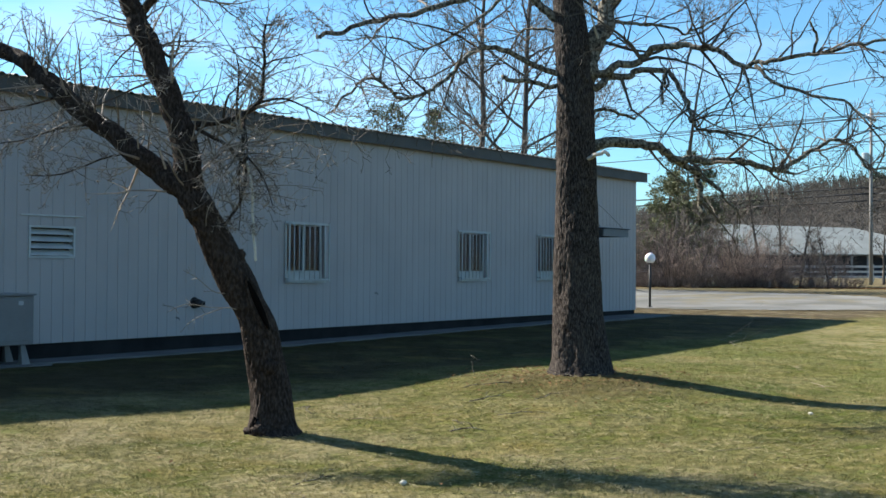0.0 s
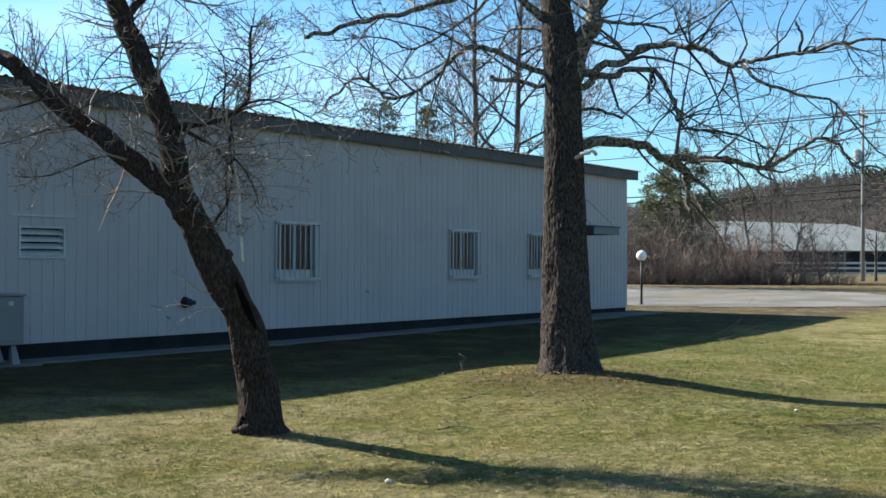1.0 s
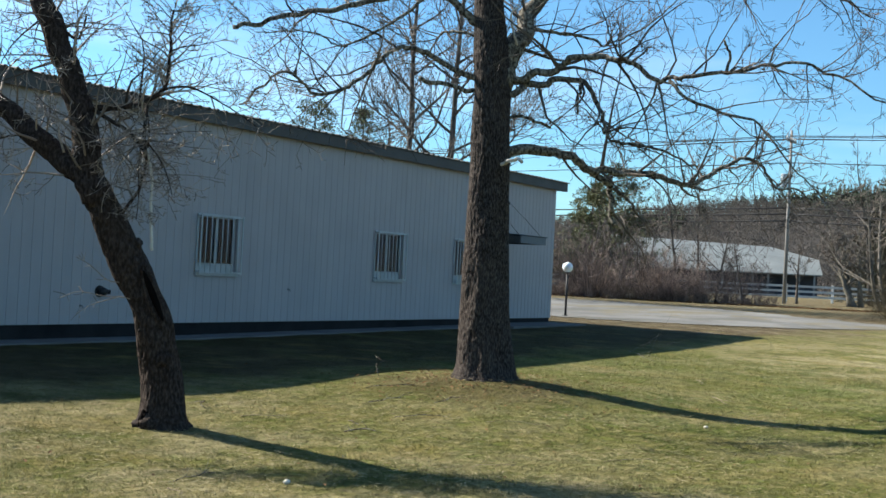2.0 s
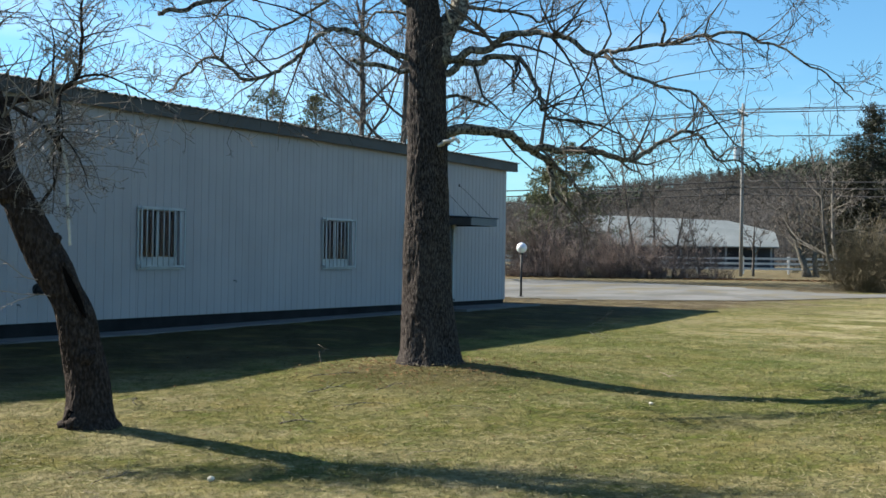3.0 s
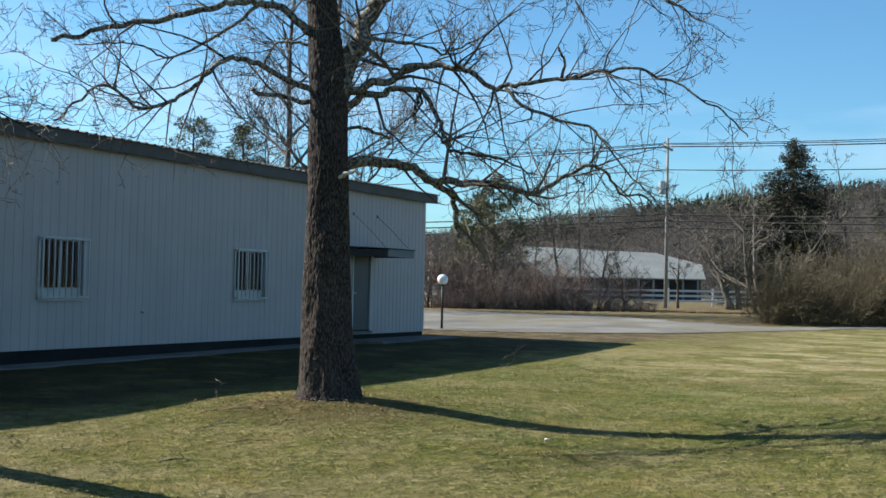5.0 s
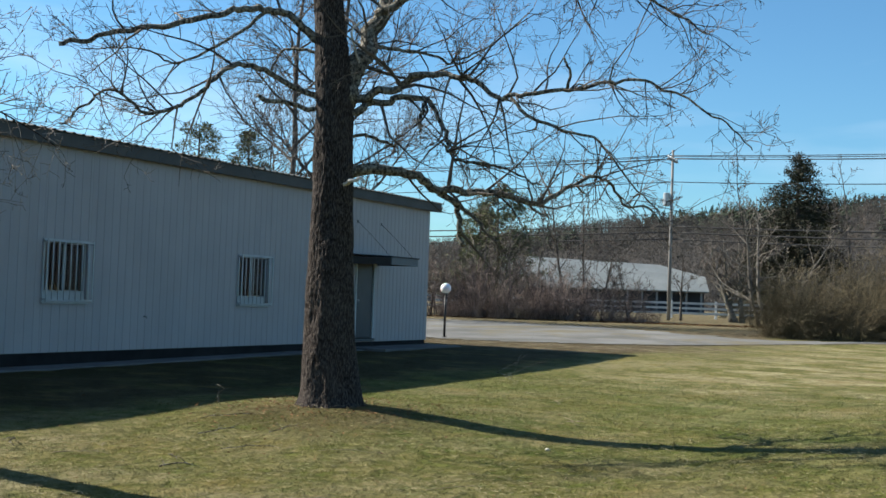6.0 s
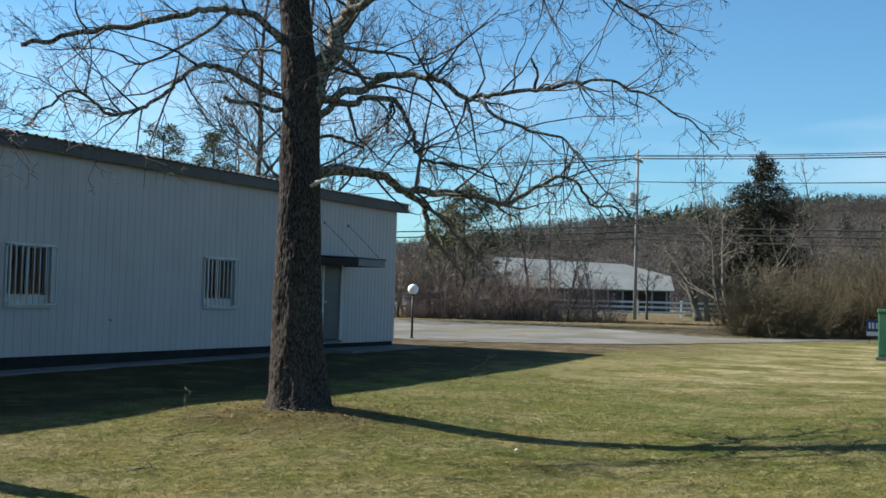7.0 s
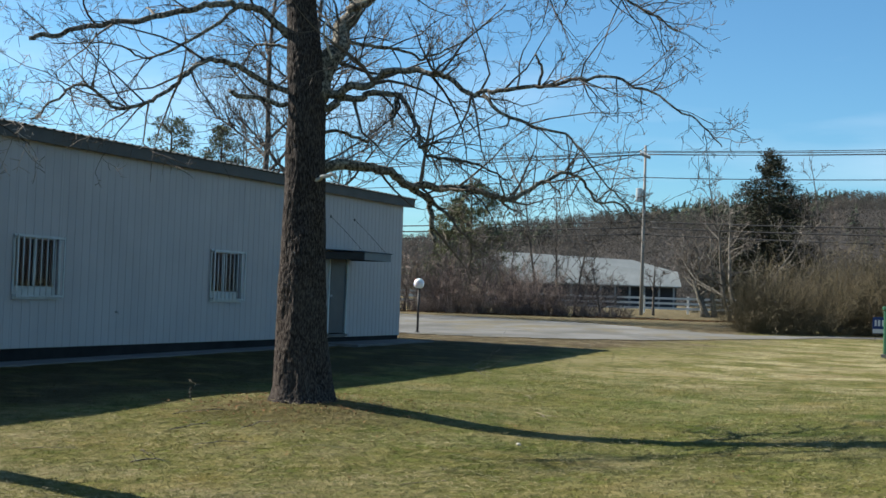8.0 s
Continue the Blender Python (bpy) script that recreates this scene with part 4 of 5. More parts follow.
# knots and a torn, rotten foot, its cavity a ball painted shade-black
for p, r, q in (((0.13, -0.10, 0.05), 0.085, 0.9), ((0.03, -0.07, 0.02), 0.10, 0.9), ((0.23, 0.05, 0.02), 0.09, 0.8), ((0.16, -0.02, 0.62), 0.075, 1.3), ((0.02, -0.10, 0.86), 0.06, 1.2), ((-0.10, -0.16, 1.62), 0.055, 1.2)):
    part("burl", Shape().ball(p, r, q, 22, 14, 0.45), M_BARK2, apple, smooth=True)
part("foot_hollow", Shape().ball((0.085, -0.115, 0.06), 0.055, 1.9, 16, 10, 0.3), M_HOLLOW, apple, "rotten cavity at the foot, its inner shade painted black")
for sd in (-1, 1):
    lip = [Vector((0.165, -0.045, 0.90)).lerp(Vector((0.030, -0.190, 1.46)), u) + Vector((0.7, 0.7, 0)) * sd * 0.048 * math.sin(math.pi * u) + Vector((0.7, -0.7, 0)) * (0.004 if sd > 0 else 0.012) for u in (0, 0.12, 0.25, 0.4, 0.55, 0.7, 0.85, 1)]
    part("callus", Shape().tube(spline(lip, 4), [0.006 + 0.020 * math.sin(math.pi * i / 28) ** 0.6 for i in range(29)], 10, 0.2), M_BARK2, apple, smooth=True)

# ---- beyond the lawn ----
def bare_tree(name, at, label, height, r, seed, m_bark, m_twig, fork=0.35, limbs=14, spread=0.8, lean=0.04, group="", tip=0.010, lift=0.05, per=3.2, first=0.3):
    t = thing(name, at, label, "tree", group)
    rng = random.Random(seed)
    stem = wander(rng, Vector((0, 0, -0.1)), Vector((rng.gauss(0, lean), rng.gauss(0, lean), 1)), height, 12, 0.05, 0.03)
    rad = [r * (1 - 0.92 * (i / 12) ** 0.9) for i in range(13)]
    part("trunk", Shape().tube(stem, rad, 10, 0.1), m_bark, t, smooth=True)
    out = []
    for i in range(limbs):
        u = first + (0.95 - first) * i / limbs
        j = min(int(u * 12), 11)
        p = stem[j].lerp(stem[j + 1], u * 12 - j)
        a = i * 2.4 + rng.uniform(-0.4, 0.4)
        le = height * spread * 0.5 * (1.15 - u) * rng.uniform(0.7, 1.2)
        w = wander(rng, p, Vector((math.cos(a), math.sin(a), fork + u * 0.6)), le, 7, 0.14, lift)
        rr = [max(tip, rad[j] * 0.55 * (1 - k1 / 7.5)) for k1 in range(8)]
        part("limb", Shape().tube(w, rr, 6), m_bark, t)
        sprout(rng, w, rr, int(le * per) + 3, le * 0.42, 2, out, 0.16, lift, 0.15, 0.7, tip, 0.5, 5)
    sh = Shape()
    for w, rr in out:
        sh.tube(w, rr, 3, cap=False)
    tagged(part("twig_crown", sh, m_twig, t), kind="stuff")
    return t


def evergreen(name, at, label, height, width, seed, m_needle, bare=0.06, shape=0.9, tiers=30, tuft=0.5, gap=0.0, group="", sag=-0.10, fluff=0.25, clumps=0):
    """Boughs on a tapering stem. Each carries many short needle sprays, along its length or, with clumps, in tufts on its outer half."""
    t = thing(name, at, label, "tree", group)
    rng = random.Random(seed)
    part("trunk", Shape().tube([(0, 0, -0.1), (0.05, 0, height * 0.4), (0, 0.04, height * 0.8), (0, 0, height)], [height * 0.02, height * 0.016, height * 0.008, 0.02], 8), M_BARE, t)
    sh, boughs = Shape(), Shape()

    def spray(p, d, size):
        d = d.normalized() * size * rng.uniform(0.5, 1.2)
        e = d.cross(Vector((rng.gauss(0, 1), rng.gauss(0, 1), rng.gauss(0, 1)))).normalized() * size * 0.16
        n = len(sh.v)
        sh.v += [tuple(p - e * 0.5), tuple(p + d * 0.5 + e), tuple(p + d), tuple(p + d * 0.45 - e)]
        sh.f.append((n, n + 1, n + 2, n + 3))

    for i in range(tiers):
        u = bare + (1 - bare) * (i + rng.random() * 0.9) / tiers
        z, reach = height * u, width * 0.5 * (1 - u) ** shape + 0.12
        for j in range(max(4, int(9 * (1 - u)) + 3)):
            if rng.random() < gap:
                continue
            a = rng.uniform(0, 6.283)
            lobe = 1 + 0.16 * noise.noise(Vector((math.cos(a) * 1.6, math.sin(a) * 1.6, z * 0.7 + seed)))
            le = reach * rng.uniform(0.55, 1.1) * lobe
            out = Vector((math.cos(a), math.sin(a), 0))
            w = wander(rng, Vector((0, 0, z)), out + Vector((0, 0, 0.12 if not clumps else rng.uniform(0.0, 0.7))), le, 5, 0.10, sag * 0.3)
            boughs.tube(w, [0.035, 0.03, 0.025, 0.02, 0.014, 0.008], 3, cap=False)
            if clumps:
                for _ in range(clumps):
                    s = rng.uniform(0.4, 1.0)
                    k1 = min(int(s * 5), 4)
                    c = w[k1].lerp(w[k1 + 1], s * 5 - k1) + Vector((rng.gauss(0, 0.16), rng.gauss(0, 0.16), rng.uniform(0.0, 0.22))) * le * 0.5
                    size = fluff * rng.uniform(0.6, 1.3)
                    for _ in range(46):
                        d = Vector((rng.gauss(0, 1), rng.gauss(0, 1), rng.gauss(0.25, 0.8))).normalized()
                        spray(c + Vector((d.x, d.y, d.z * 0.6)) * size * rng.random() ** 0.5, d, tuft)
                continue
            for q in range(int((10 + le * 14) * 0.62 / tuft)):
                s = rng.random() ** 0.6
                k1 = min(int(s * 5), 4)
                p = w[k1].lerp(w[k1 + 1], s * 5 - k1) + Vector((rng.gauss(0, fluff), rng.gauss(0, fluff), rng.gauss(-0.1, fluff)))
                spray(p, out * 0.6 + Vector((rng.gauss(0, 0.6), rng.gauss(0, 0.6), rng.gauss(0.15, 0.5))), tuft)
    tagged(part("bough_whorl", boughs, M_BARE, t), kind="stuff")
    tagged(part("foliage", sh, m_needle, t), kind="stuff")
    return t


def shrub(name, at, label, width, height, seed, material, stems=320, r=0.012, lean=0.55, group="", feet=5, kids=3, depth=2, lift=0.04, kink=0.10):
    """A thicket of stems that rise from a few feet and arch outward."""
    rng = random.Random(seed)
    t = thing(name, at, label, "shrub", group)
    feet_at = [(rng.uniform(-0.32, 0.32) * width, rng.uniform(-0.25, 0.25) * width) for _ in range(feet)]
    out, main = [], Shape()
    for i in range(stems):
        fx, fy = feet_at[i % feet]
        a, o = rng.uniform(0, 6.283), rng.random() ** 0.7
        d = Vector((math.cos(a) * o * lean, math.sin(a) * o * lean, 1))
        le = height * rng.uniform(0.55, 1.08) * (1 - 0.2 * o)
        w = wander(rng, Vector((fx + rng.gauss(0, 0.15), fy + rng.gauss(0, 0.15), -0.05)), d, le, 7, kink, lift)
        rr = [r * (1 - 0.75 * k1 / 7) for k1 in range(8)]
        main.tube(w, rr, 3, cap=False)
        sprout(rng, w, rr, kids, le * 0.34, depth, out, 0.16, 0.03, 0.2, 0.7, r * 0.4, 0.5, 2)
    tagged(part("stem_thicket", main, material, t), kind="stuff")
    sh = Shape()
    for w, rr in out:
        sh.tube(w, rr, 3, cap=False)
    tagged(part("twig_crown", sh, material, t), kind="stuff")
    return t


def on_ground(x, y, dz=0.0):
    return (x, y, ground_z(x, y) + dz)


# brush along the far side of the drive
a = shrub("brush_shrub", on_ground(-27.5, 64.6), "reddish-brown leafless brush beside the drive", 4.2, 3.1, 3, M_BRUSH, 130, 0.016, 0.85, "roadside brush", kink=0.17)
b = shrub("brush_shrub", on_ground(-24.3, 66.0), "reddish-brown leafless brush beside the drive", 4.0, 3.6, 4, M_BRUSH, 120, 0.016, 0.7, "roadside brush", kink=0.17)
rng = random.Random(5)
for i in range(13):
    x = -40.0 + 1.75 * i + rng.uniform(-0.4, 0.4)
    y = 62.5 + (x + 34) * 0.38 + rng.uniform(-0.6, 1.2)
    s = rng.uniform(0.5, 1.15)
    if x > -20.4:
        continue
    if i % 3 == 2:
        y += 2.5
        s *= 1.15
    c = copy_thing((a, b)[i % 2], pose(*on_ground(x, y), 0, 0, rng.uniform(0, 360)))
    c.scale = (s * 1.18, s * 1.18, s * 1.12)

rng = random.Random(15)
for i in range(22):
    x = -41.0 + 1.05 * i + rng.uniform(-0.3, 0.3)
    y = 61.6 + (x + 34) * 0.38 + rng.uniform(-0.3, 0.6)
    s = rng.uniform(0.3, 0.62) if x < -21.3 else rng.uniform(0.20, 0.32)
    c = copy_thing((a, b)[i % 2], pose(*on_ground(x, y), 0, 0, rng.uniform(0, 360)))
    c.scale = (s * 1.5, s * 1.3, s)

# bush mass beside the drive, olive and tan
a = shrub("forsythia_bush", on_ground(-7.2, 55.8), "large leafless olive-brown bush at the lawn's edge", 4.6, 3.9, 8, M_BUSH, 400, 0.009, 1.25, "lawn bushes", 12, kids=8, lift=-0.05, kink=0.25)
for x, y, s, turn in ((-4.2, 59.2, 1.22, 130), (-8.5, 54.9, 0.75, 70), (-5.7, 58.8, 1.18, 250), (-1.2, 61.2, 1.38, 310), (2.3, 63.0, 1.42, 20)):
    c = copy_thing(a, pose(*on_ground(x, y), 0, 0, turn))
    c.scale = (s, s, s)

# trees beyond
bare_tree("bare_tree", on_ground(-35.6, 54.6), "tall thin leafless tree behind the building", 29, 0.22, 31, M_BARE, M_BARETWIG, 0.42, 24, 0.66, 0.02, "trees behind the building", 0.011, 0.06, 3.2, 0.16)
bare_tree("bare_tree", on_ground(-33.9, 55.9), "tall thin leafless tree behind the building", 31, 0.22, 32, M_BARE, M_BARETWIG, 0.42, 24, 0.62, 0.02, "trees behind the building", 0.011, 0.06, 3.2, 0.16)
bare_tree("bare_tree", on_ground(-24.6, 68.5), "slender leafless tree among the brush", 10.5, 0.10, 33, M_BARE, M_BARETWIG, 0.8, 12, 0.45, 0.02, "brush trees", 0.009, 0.08)
bare_tree("bare_tree", on_ground(-23.6, 69.2), "slender leafless tree among the brush", 9.5, 0.09, 34, M_BARE, M_BARETWIG, 0.8, 12, 0.5, 0.03, "brush trees", 0.009, 0.08)
bare_tree("bare_tree", on_ground(-33.2, 63.0), "crooked leafless tree among the brush", 6.5, 0.12, 35, M_BARE, M_BARETWIG, 0.4, 12, 0.9, 0.12, "brush trees", 0.009, 0.06)
bare_tree("bare_tree", on_ground(-29.5, 66.5), "crooked leafless tree among the brush", 6.0, 0.10, 36, M_BARE, M_BARETWIG, 0.4, 12, 0.9, 0.1, "brush trees", 0.009, 0.06)
for i, (x, y, h) in enumerate(((-31.5, 64.2, 5.2), (-27.2, 66.6, 6.2), (-22.2, 68.4, 5.6), (-25.9, 67.2, 7.6), (-20.8, 69.4, 4.6))):
    bare_tree("bare_tree", on_ground(x, y), "tangled leafless tree among the brush", h, 0.07 + 0.01 * (i % 3), 60 + i, M_BARE, M_BARETWIG, 0.45, 14, 1.0, 0.12, "brush trees", 0.008, 0.04, 4.0, 0.12)
for i, (x, y, h, tw) in enumerate(((-16.9, 80.6, 6.2, 0), (-17.3, 80.9, 6.0, 90), (-16.6, 81.0, 5.6, 200))):
    bare_tree("bare_tree", on_ground(x, y), "dark multi-stemmed leafless tree by the fence", h, 0.22, 40 + i, M_LIMB, M_TWIG, 0.55, 15, 1.0, 0.34, "fence trees", 0.011, 0.05, first=0.28)
bare_tree("bare_tree", on_ground(-20.6, 80.2), "small leafless sapling by the fence", 4.6, 0.11, 44, M_BARE, M_BARETWIG, 0.7, 10, 0.9, 0.05, "fence trees", 0.010, 0.06)
for i, (x, y, h, r) in enumerate(((-13.0, 71.4, 8.8, 0.15), (-13.5, 71.7, 8.0, 0.13), (-12.8, 71.9, 7.4, 0.12))):
    bare_tree("bare_tree", on_ground(x, y), "pale-limbed spreading leafless tree beside the bushes", h, r, 47 + i, M_PALEBARK, M_PALETWIG, 0.15, 10, 1.5, 0.55, "pale trees", 0.010, 0.03, 0.6, 0.12)
for i, (x, y, h) in enumerate(((-18.2, 91.0, 12.6), (-11.4, 93.0, 12.8))):
    bare_tree("bare_tree", on_ground(x, y), "thin grey leafless tree beside the spruce", h, 0.13, 90 + i, M_BARE, M_BARETWIG, 0.5, 16, 0.75, 0.05, "spruce neighbours", 0.009, 0.05, 3.0, 0.3)
evergreen("spruce_tree", on_ground(-15.7, 95.2), "dark dense spruce with a broad lower crown", 13.0, 12.4, 51, M_NEEDLE, 0.03, 0.62, 64, 0.25, fluff=0.16)
evergreen("pine_tree", on_ground(-30.6, 71.5), "ragged green pine behind the brush", 8.2, 7.6, 52, M_PINE, 0.08, 0.38, 20, 0.20, 0.22, "pines", 0.1, 0.36, 4)
evergreen("pine_tree", on_ground(-32.8, 73.5), "ragged green pine behind the brush", 6.8, 5.6, 53, M_PINE, 0.10, 0.45, 16, 0.20, 0.22, "pines", 0.1, 0.36, 4)
evergreen("pine_tree", on_ground(-52.2, 67.3), "pine crown showing over the roof", 12.5, 7.0, 54, M_PINE, 0.62, 0.30, 11, 0.22, 0.35, "pines", 0.1, 0.44, 3)
evergreen("pine_tree", on_ground(-49.4, 69.4), "pine crown showing over the roof", 12.2, 4.8, 55, M_PINE, 0.62, 0.30, 11, 0.22, 0.35, "pines", 0.1, 0.44, 3)
evergreen("pine_tree", on_ground(-18.6, 97.5), "low green pine behind the fence", 4.5, 3.4, 56, M_PINE, 0.06, 0.6, 14, 0.26, 0.1, "pines", 0.05, 0.25)

# fence
fence = thing("board_fence", (0, 0, 0), "white painted board fence", "fence")
P, Q = Vector((-46.0, 82.2)), Vector((-8.0, 94.2))
n = 12
ends = []
for i in range(n + 1):
    c = P.lerp(Q, i / n)
    ends.append(c)
    z = ground_z(c.x, c.y)
    part("post", Shape().box((c.x - 0.08, c.y - 0.08, z - 0.1), (c.x + 0.08, c.y + 0.08, z + 1.32), 0.01), M_FENCE, fence)
for i in range(n):
    c, d = ends[i], ends[i + 1]
    for h in (0.38, 0.76, 1.14):
        za, zb = ground_z(c.x, c.y) + h, ground_z(d.x, d.y) + h
        sh = Shape()
        for p, z in ((c, za), (d, zb)):
            sh.v += [(p.x + 0.03, p.y - 0.085, z - 0.08), (p.x + 0.03, p.y - 0.085, z + 0.08), (p.x + 0.02, p.y - 0.115, z + 0.08), (p.x + 0.02, p.y - 0.115, z - 0.08)]
        sh.f = [(0, 1, 5, 4), (1, 2, 6, 5), (2, 3, 7, 6), (3, 0, 4, 7), (0, 3, 2, 1), (4, 5, 6, 7)]
        part("rail", sh, M_FENCE, fence)

# long low barn
barn = thing("barn", (-48.0, 143.0, 0.6), "long low barn with a pale metal roof and open side", "barn", turn=18.3)
L0, L1, DEP = -14.0, 13.0, 12.0
sh = Shape()
sh.v = [(L0, -0.6, 2.85), (L1, -0.6, 2.85), (L1 - 0.3, DEP * 0.22, 4.75), (L1 - 6.0, DEP * 0.5, 6.25), (L0, DEP * 0.5, 7.0), (L0, DEP + 0.6, 2.85), (L1, DEP + 0.6, 2.85), (L1 - 0.3, DEP * 0.78, 4.75)]
sh.v += [(x, y, z - 0.12) for x, y, z in sh.v]
sh.f = [(0, 1, 2, 3, 4), (4, 3, 7, 6, 5), (3, 2, 7), (2, 1, 6, 7), (8, 12, 11, 10, 9), (12, 13, 14, 15, 11), (0, 8, 9, 1), (1, 9, 14, 6), (6, 14, 13, 5), (5, 13, 12, 4), (4, 12, 8, 0)]
rf = part("roof", sh, M_BARNROOF, barn)
for i in range(34):
    x = L0 + 0.4 + (L1 - L0 - 7) * i / 33
    part("roof_rib", Shape().tube([(x, -0.6, 2.875), (x, DEP * 0.5, 6.99 - 0.75 * (x - L0) / (L1 - 6 - L0))], [0.035, 0.035], 4), M_BARNROOF, rf)
part("wall", Shape().box((L0 + 0.45, 1.2, 0), (L1 - 0.5, DEP - 0.1, 2.7)), M_BARNWALL, barn)
part("wall", Shape().box((L0 + 0.2, 0.0, 0), (L1 - 0.5, 0.15, 0.9)), M_BARNWALL, barn)
sh = Shape()
sh.v = [(L0 + 0.2, 0, 0), (L0 + 0.2, DEP, 0), (L0 + 0.2, DEP, 2.7), (L0 + 0.2, DEP * 0.5, 6.7), (L0 + 0.2, 0, 2.7), (L0 + 0.4, 0, 0), (L0 + 0.4, DEP, 0), (L0 + 0.4, DEP, 2.7), (L0 + 0.4, DEP * 0.5, 6.7), (L0 + 0.4, 0, 2.7)]
sh.f = [(0, 1, 2, 3, 4), (9, 8, 7, 6, 5), (0, 4, 9, 5), (1, 0, 5, 6)]
part("gable_wall", sh, M_BARNROOF, barn)
for i in range(15):
    x = L0 + 0.5 + (L1 - L0 - 1.4) * i / 14
    part("post", Shape().box((x - 0.12, -0.1, 0), (x + 0.12, 0.12, 2.8)), M_BARNPOST, barn)

# utility poles and cables
POLES = [(-112.0, 84.5), (-20.95, 78.45), (26.0, 74.0)]
poles = []
for x, y in POLES:
    g = ground_z(x, y)
    p = thing("utility_pole", (x, y, g), "tall weathered wooden utility pole with cross-arm", "utility pole", "utility poles")
    part("pole", Shape().tube([(0, 0, -0.3), (0, 0, 6), (0, 0, 11.5)], [0.13, 0.105, 0.08], 12), M_POLE, p, smooth=True)
    arm = part("cross_arm", Shape().box((-0.06, -1.1, 10.72), (0.06, 1.1, 10.86), 0.01), M_POLE, p)
    for yy in (-1.0, -0.45, 0.45, 1.0):
        part("insulator", Shape().tube([(0, yy, 10.86), (0, yy, 10.93), (0, yy, 10.97), (0, yy, 11.02)], [0.03, 0.06, 0.05, 0.03], 8), M_STEEL, arm)
    can = part("transformer", Shape().tube([(-0.36, 0, 7.7), (-0.36, 0, 7.75), (-0.36, 0, 8.55), (-0.36, 0, 8.6)], [0.2, 0.23, 0.23, 0.18], 14), M_STEEL, p)
    part("bracket", Shape().box((-0.2, -0.05, 8.3), (-0.08, 0.05, 8.4)), M_STEEL, can)
line = thing("power_line", (0, 0, 0), "black overhead cables between the poles", "cable")
for off, h, sag, r in ((-1.0, 11.02, 0.5, 0.026), (-0.45, 11.02, 0.55, 0.026), (0.45, 11.0, 0.6, 0.026), (1.0, 11.02, 0.5, 0.026), (0.0, 9.35, 0.55, 0.03), (0.02, 6.35, 0.5, 0.045), (0.04, 5.95, 0.55, 0.05), (0.06, 5.5, 0.6, 0.045)):
    for (xa, ya), (xb, yb) in zip(POLES, POLES[1:]):
        pts = []
        for i in range(33):
            u = i / 32
            x, y = xa + (xb - xa) * u, ya + (yb - ya) * u + off
            pts.append((x, y, ground_z(x, y) * 0 + 0.55 + h - sag * 4 * u * (1 - u)))
        part("cable", Shape().tube(pts, [r] * 33, 5), M_WIRE, line, smooth=True)

# service cabinet and a small board beside the drive
box = thing("transformer_cabinet", on_ground(-1.95, 37.6, -0.02), "green enamelled metal utility cabinet on the lawn", "cabinet")
part("cabinet_base", Shape().box((-0.05, -0.05, 0), (1.35, 1.25, 0.12), 0.01), M_CONC, box)
part("cabinet_body", Shape().box((0, 0, 0.122), (1.3, 1.2, 1.38), 0.02), M_GREEN, box)
part("cabinet_lid", Shape().box((-0.03, -0.03, 1.382), (1.33, 1.23, 1.5), 0.03), M_GREEN, box)
for xx in (0.03, 0.67):
    dr = part("cabinet_door", Shape().box((xx, -0.022, 0.18), (xx + 0.6, -0.001, 1.32), 0.006), M_GREEN, box)
    for zz in (0.35, 0.6, 0.85):
        part("rib", Shape().box((xx + 0.05, -0.03, zz), (xx + 0.55, -0.0225, zz + 0.02)), M_GREEN, dr)
sign = thing("yard_sign", on_ground(-3.2, 51.0), "small blue and white yard sign with unreadable lettering", "sign", turn=4)
bd = part("board", Shape().box((-0.35, -0.01, 0.32), (0.35, 0.01, 0.98), 0.004), M_BLUE, sign)
part("stripe", Shape().box((-0.34, -0.016, 0.34), (0.34, -0.0105, 0.50)), M_WHITE, bd)
for i, (xx, wd) in enumerate(((-0.27, 0.07), (-0.15, 0.09), (0.0, 0.07), (0.12, 0.1))):
    part("lettering_bar", Shape().box((xx, -0.016, 0.62), (xx + wd, -0.0105, 0.86)), M_WHITE, bd)
for xx in (-0.25, 0.25):
    part("leg", Shape().tube([(xx, 0, -0.1), (xx, 0, 0.4)], [0.012, 0.012], 6), M_DARKMETAL, sign)

# wooded hill behind everything
def hill_z(x, y):
    d = y - 0.15 * x
    top = 12.0 + 20.0 * ease(-230, -20, x) + 3.0 * math.exp(-((x + 125) / 25) ** 2) - 6 * ease(40, 300, x) + 3.0 * noise.noise(Vector((x * 0.012, y * 0.012, 2)))
    top *= ease(-420, -190, x) * 0.75 + 0.25
    return 0.4 + top * ease(215, 400, d) - 0.5 * ease(230, 200, d)


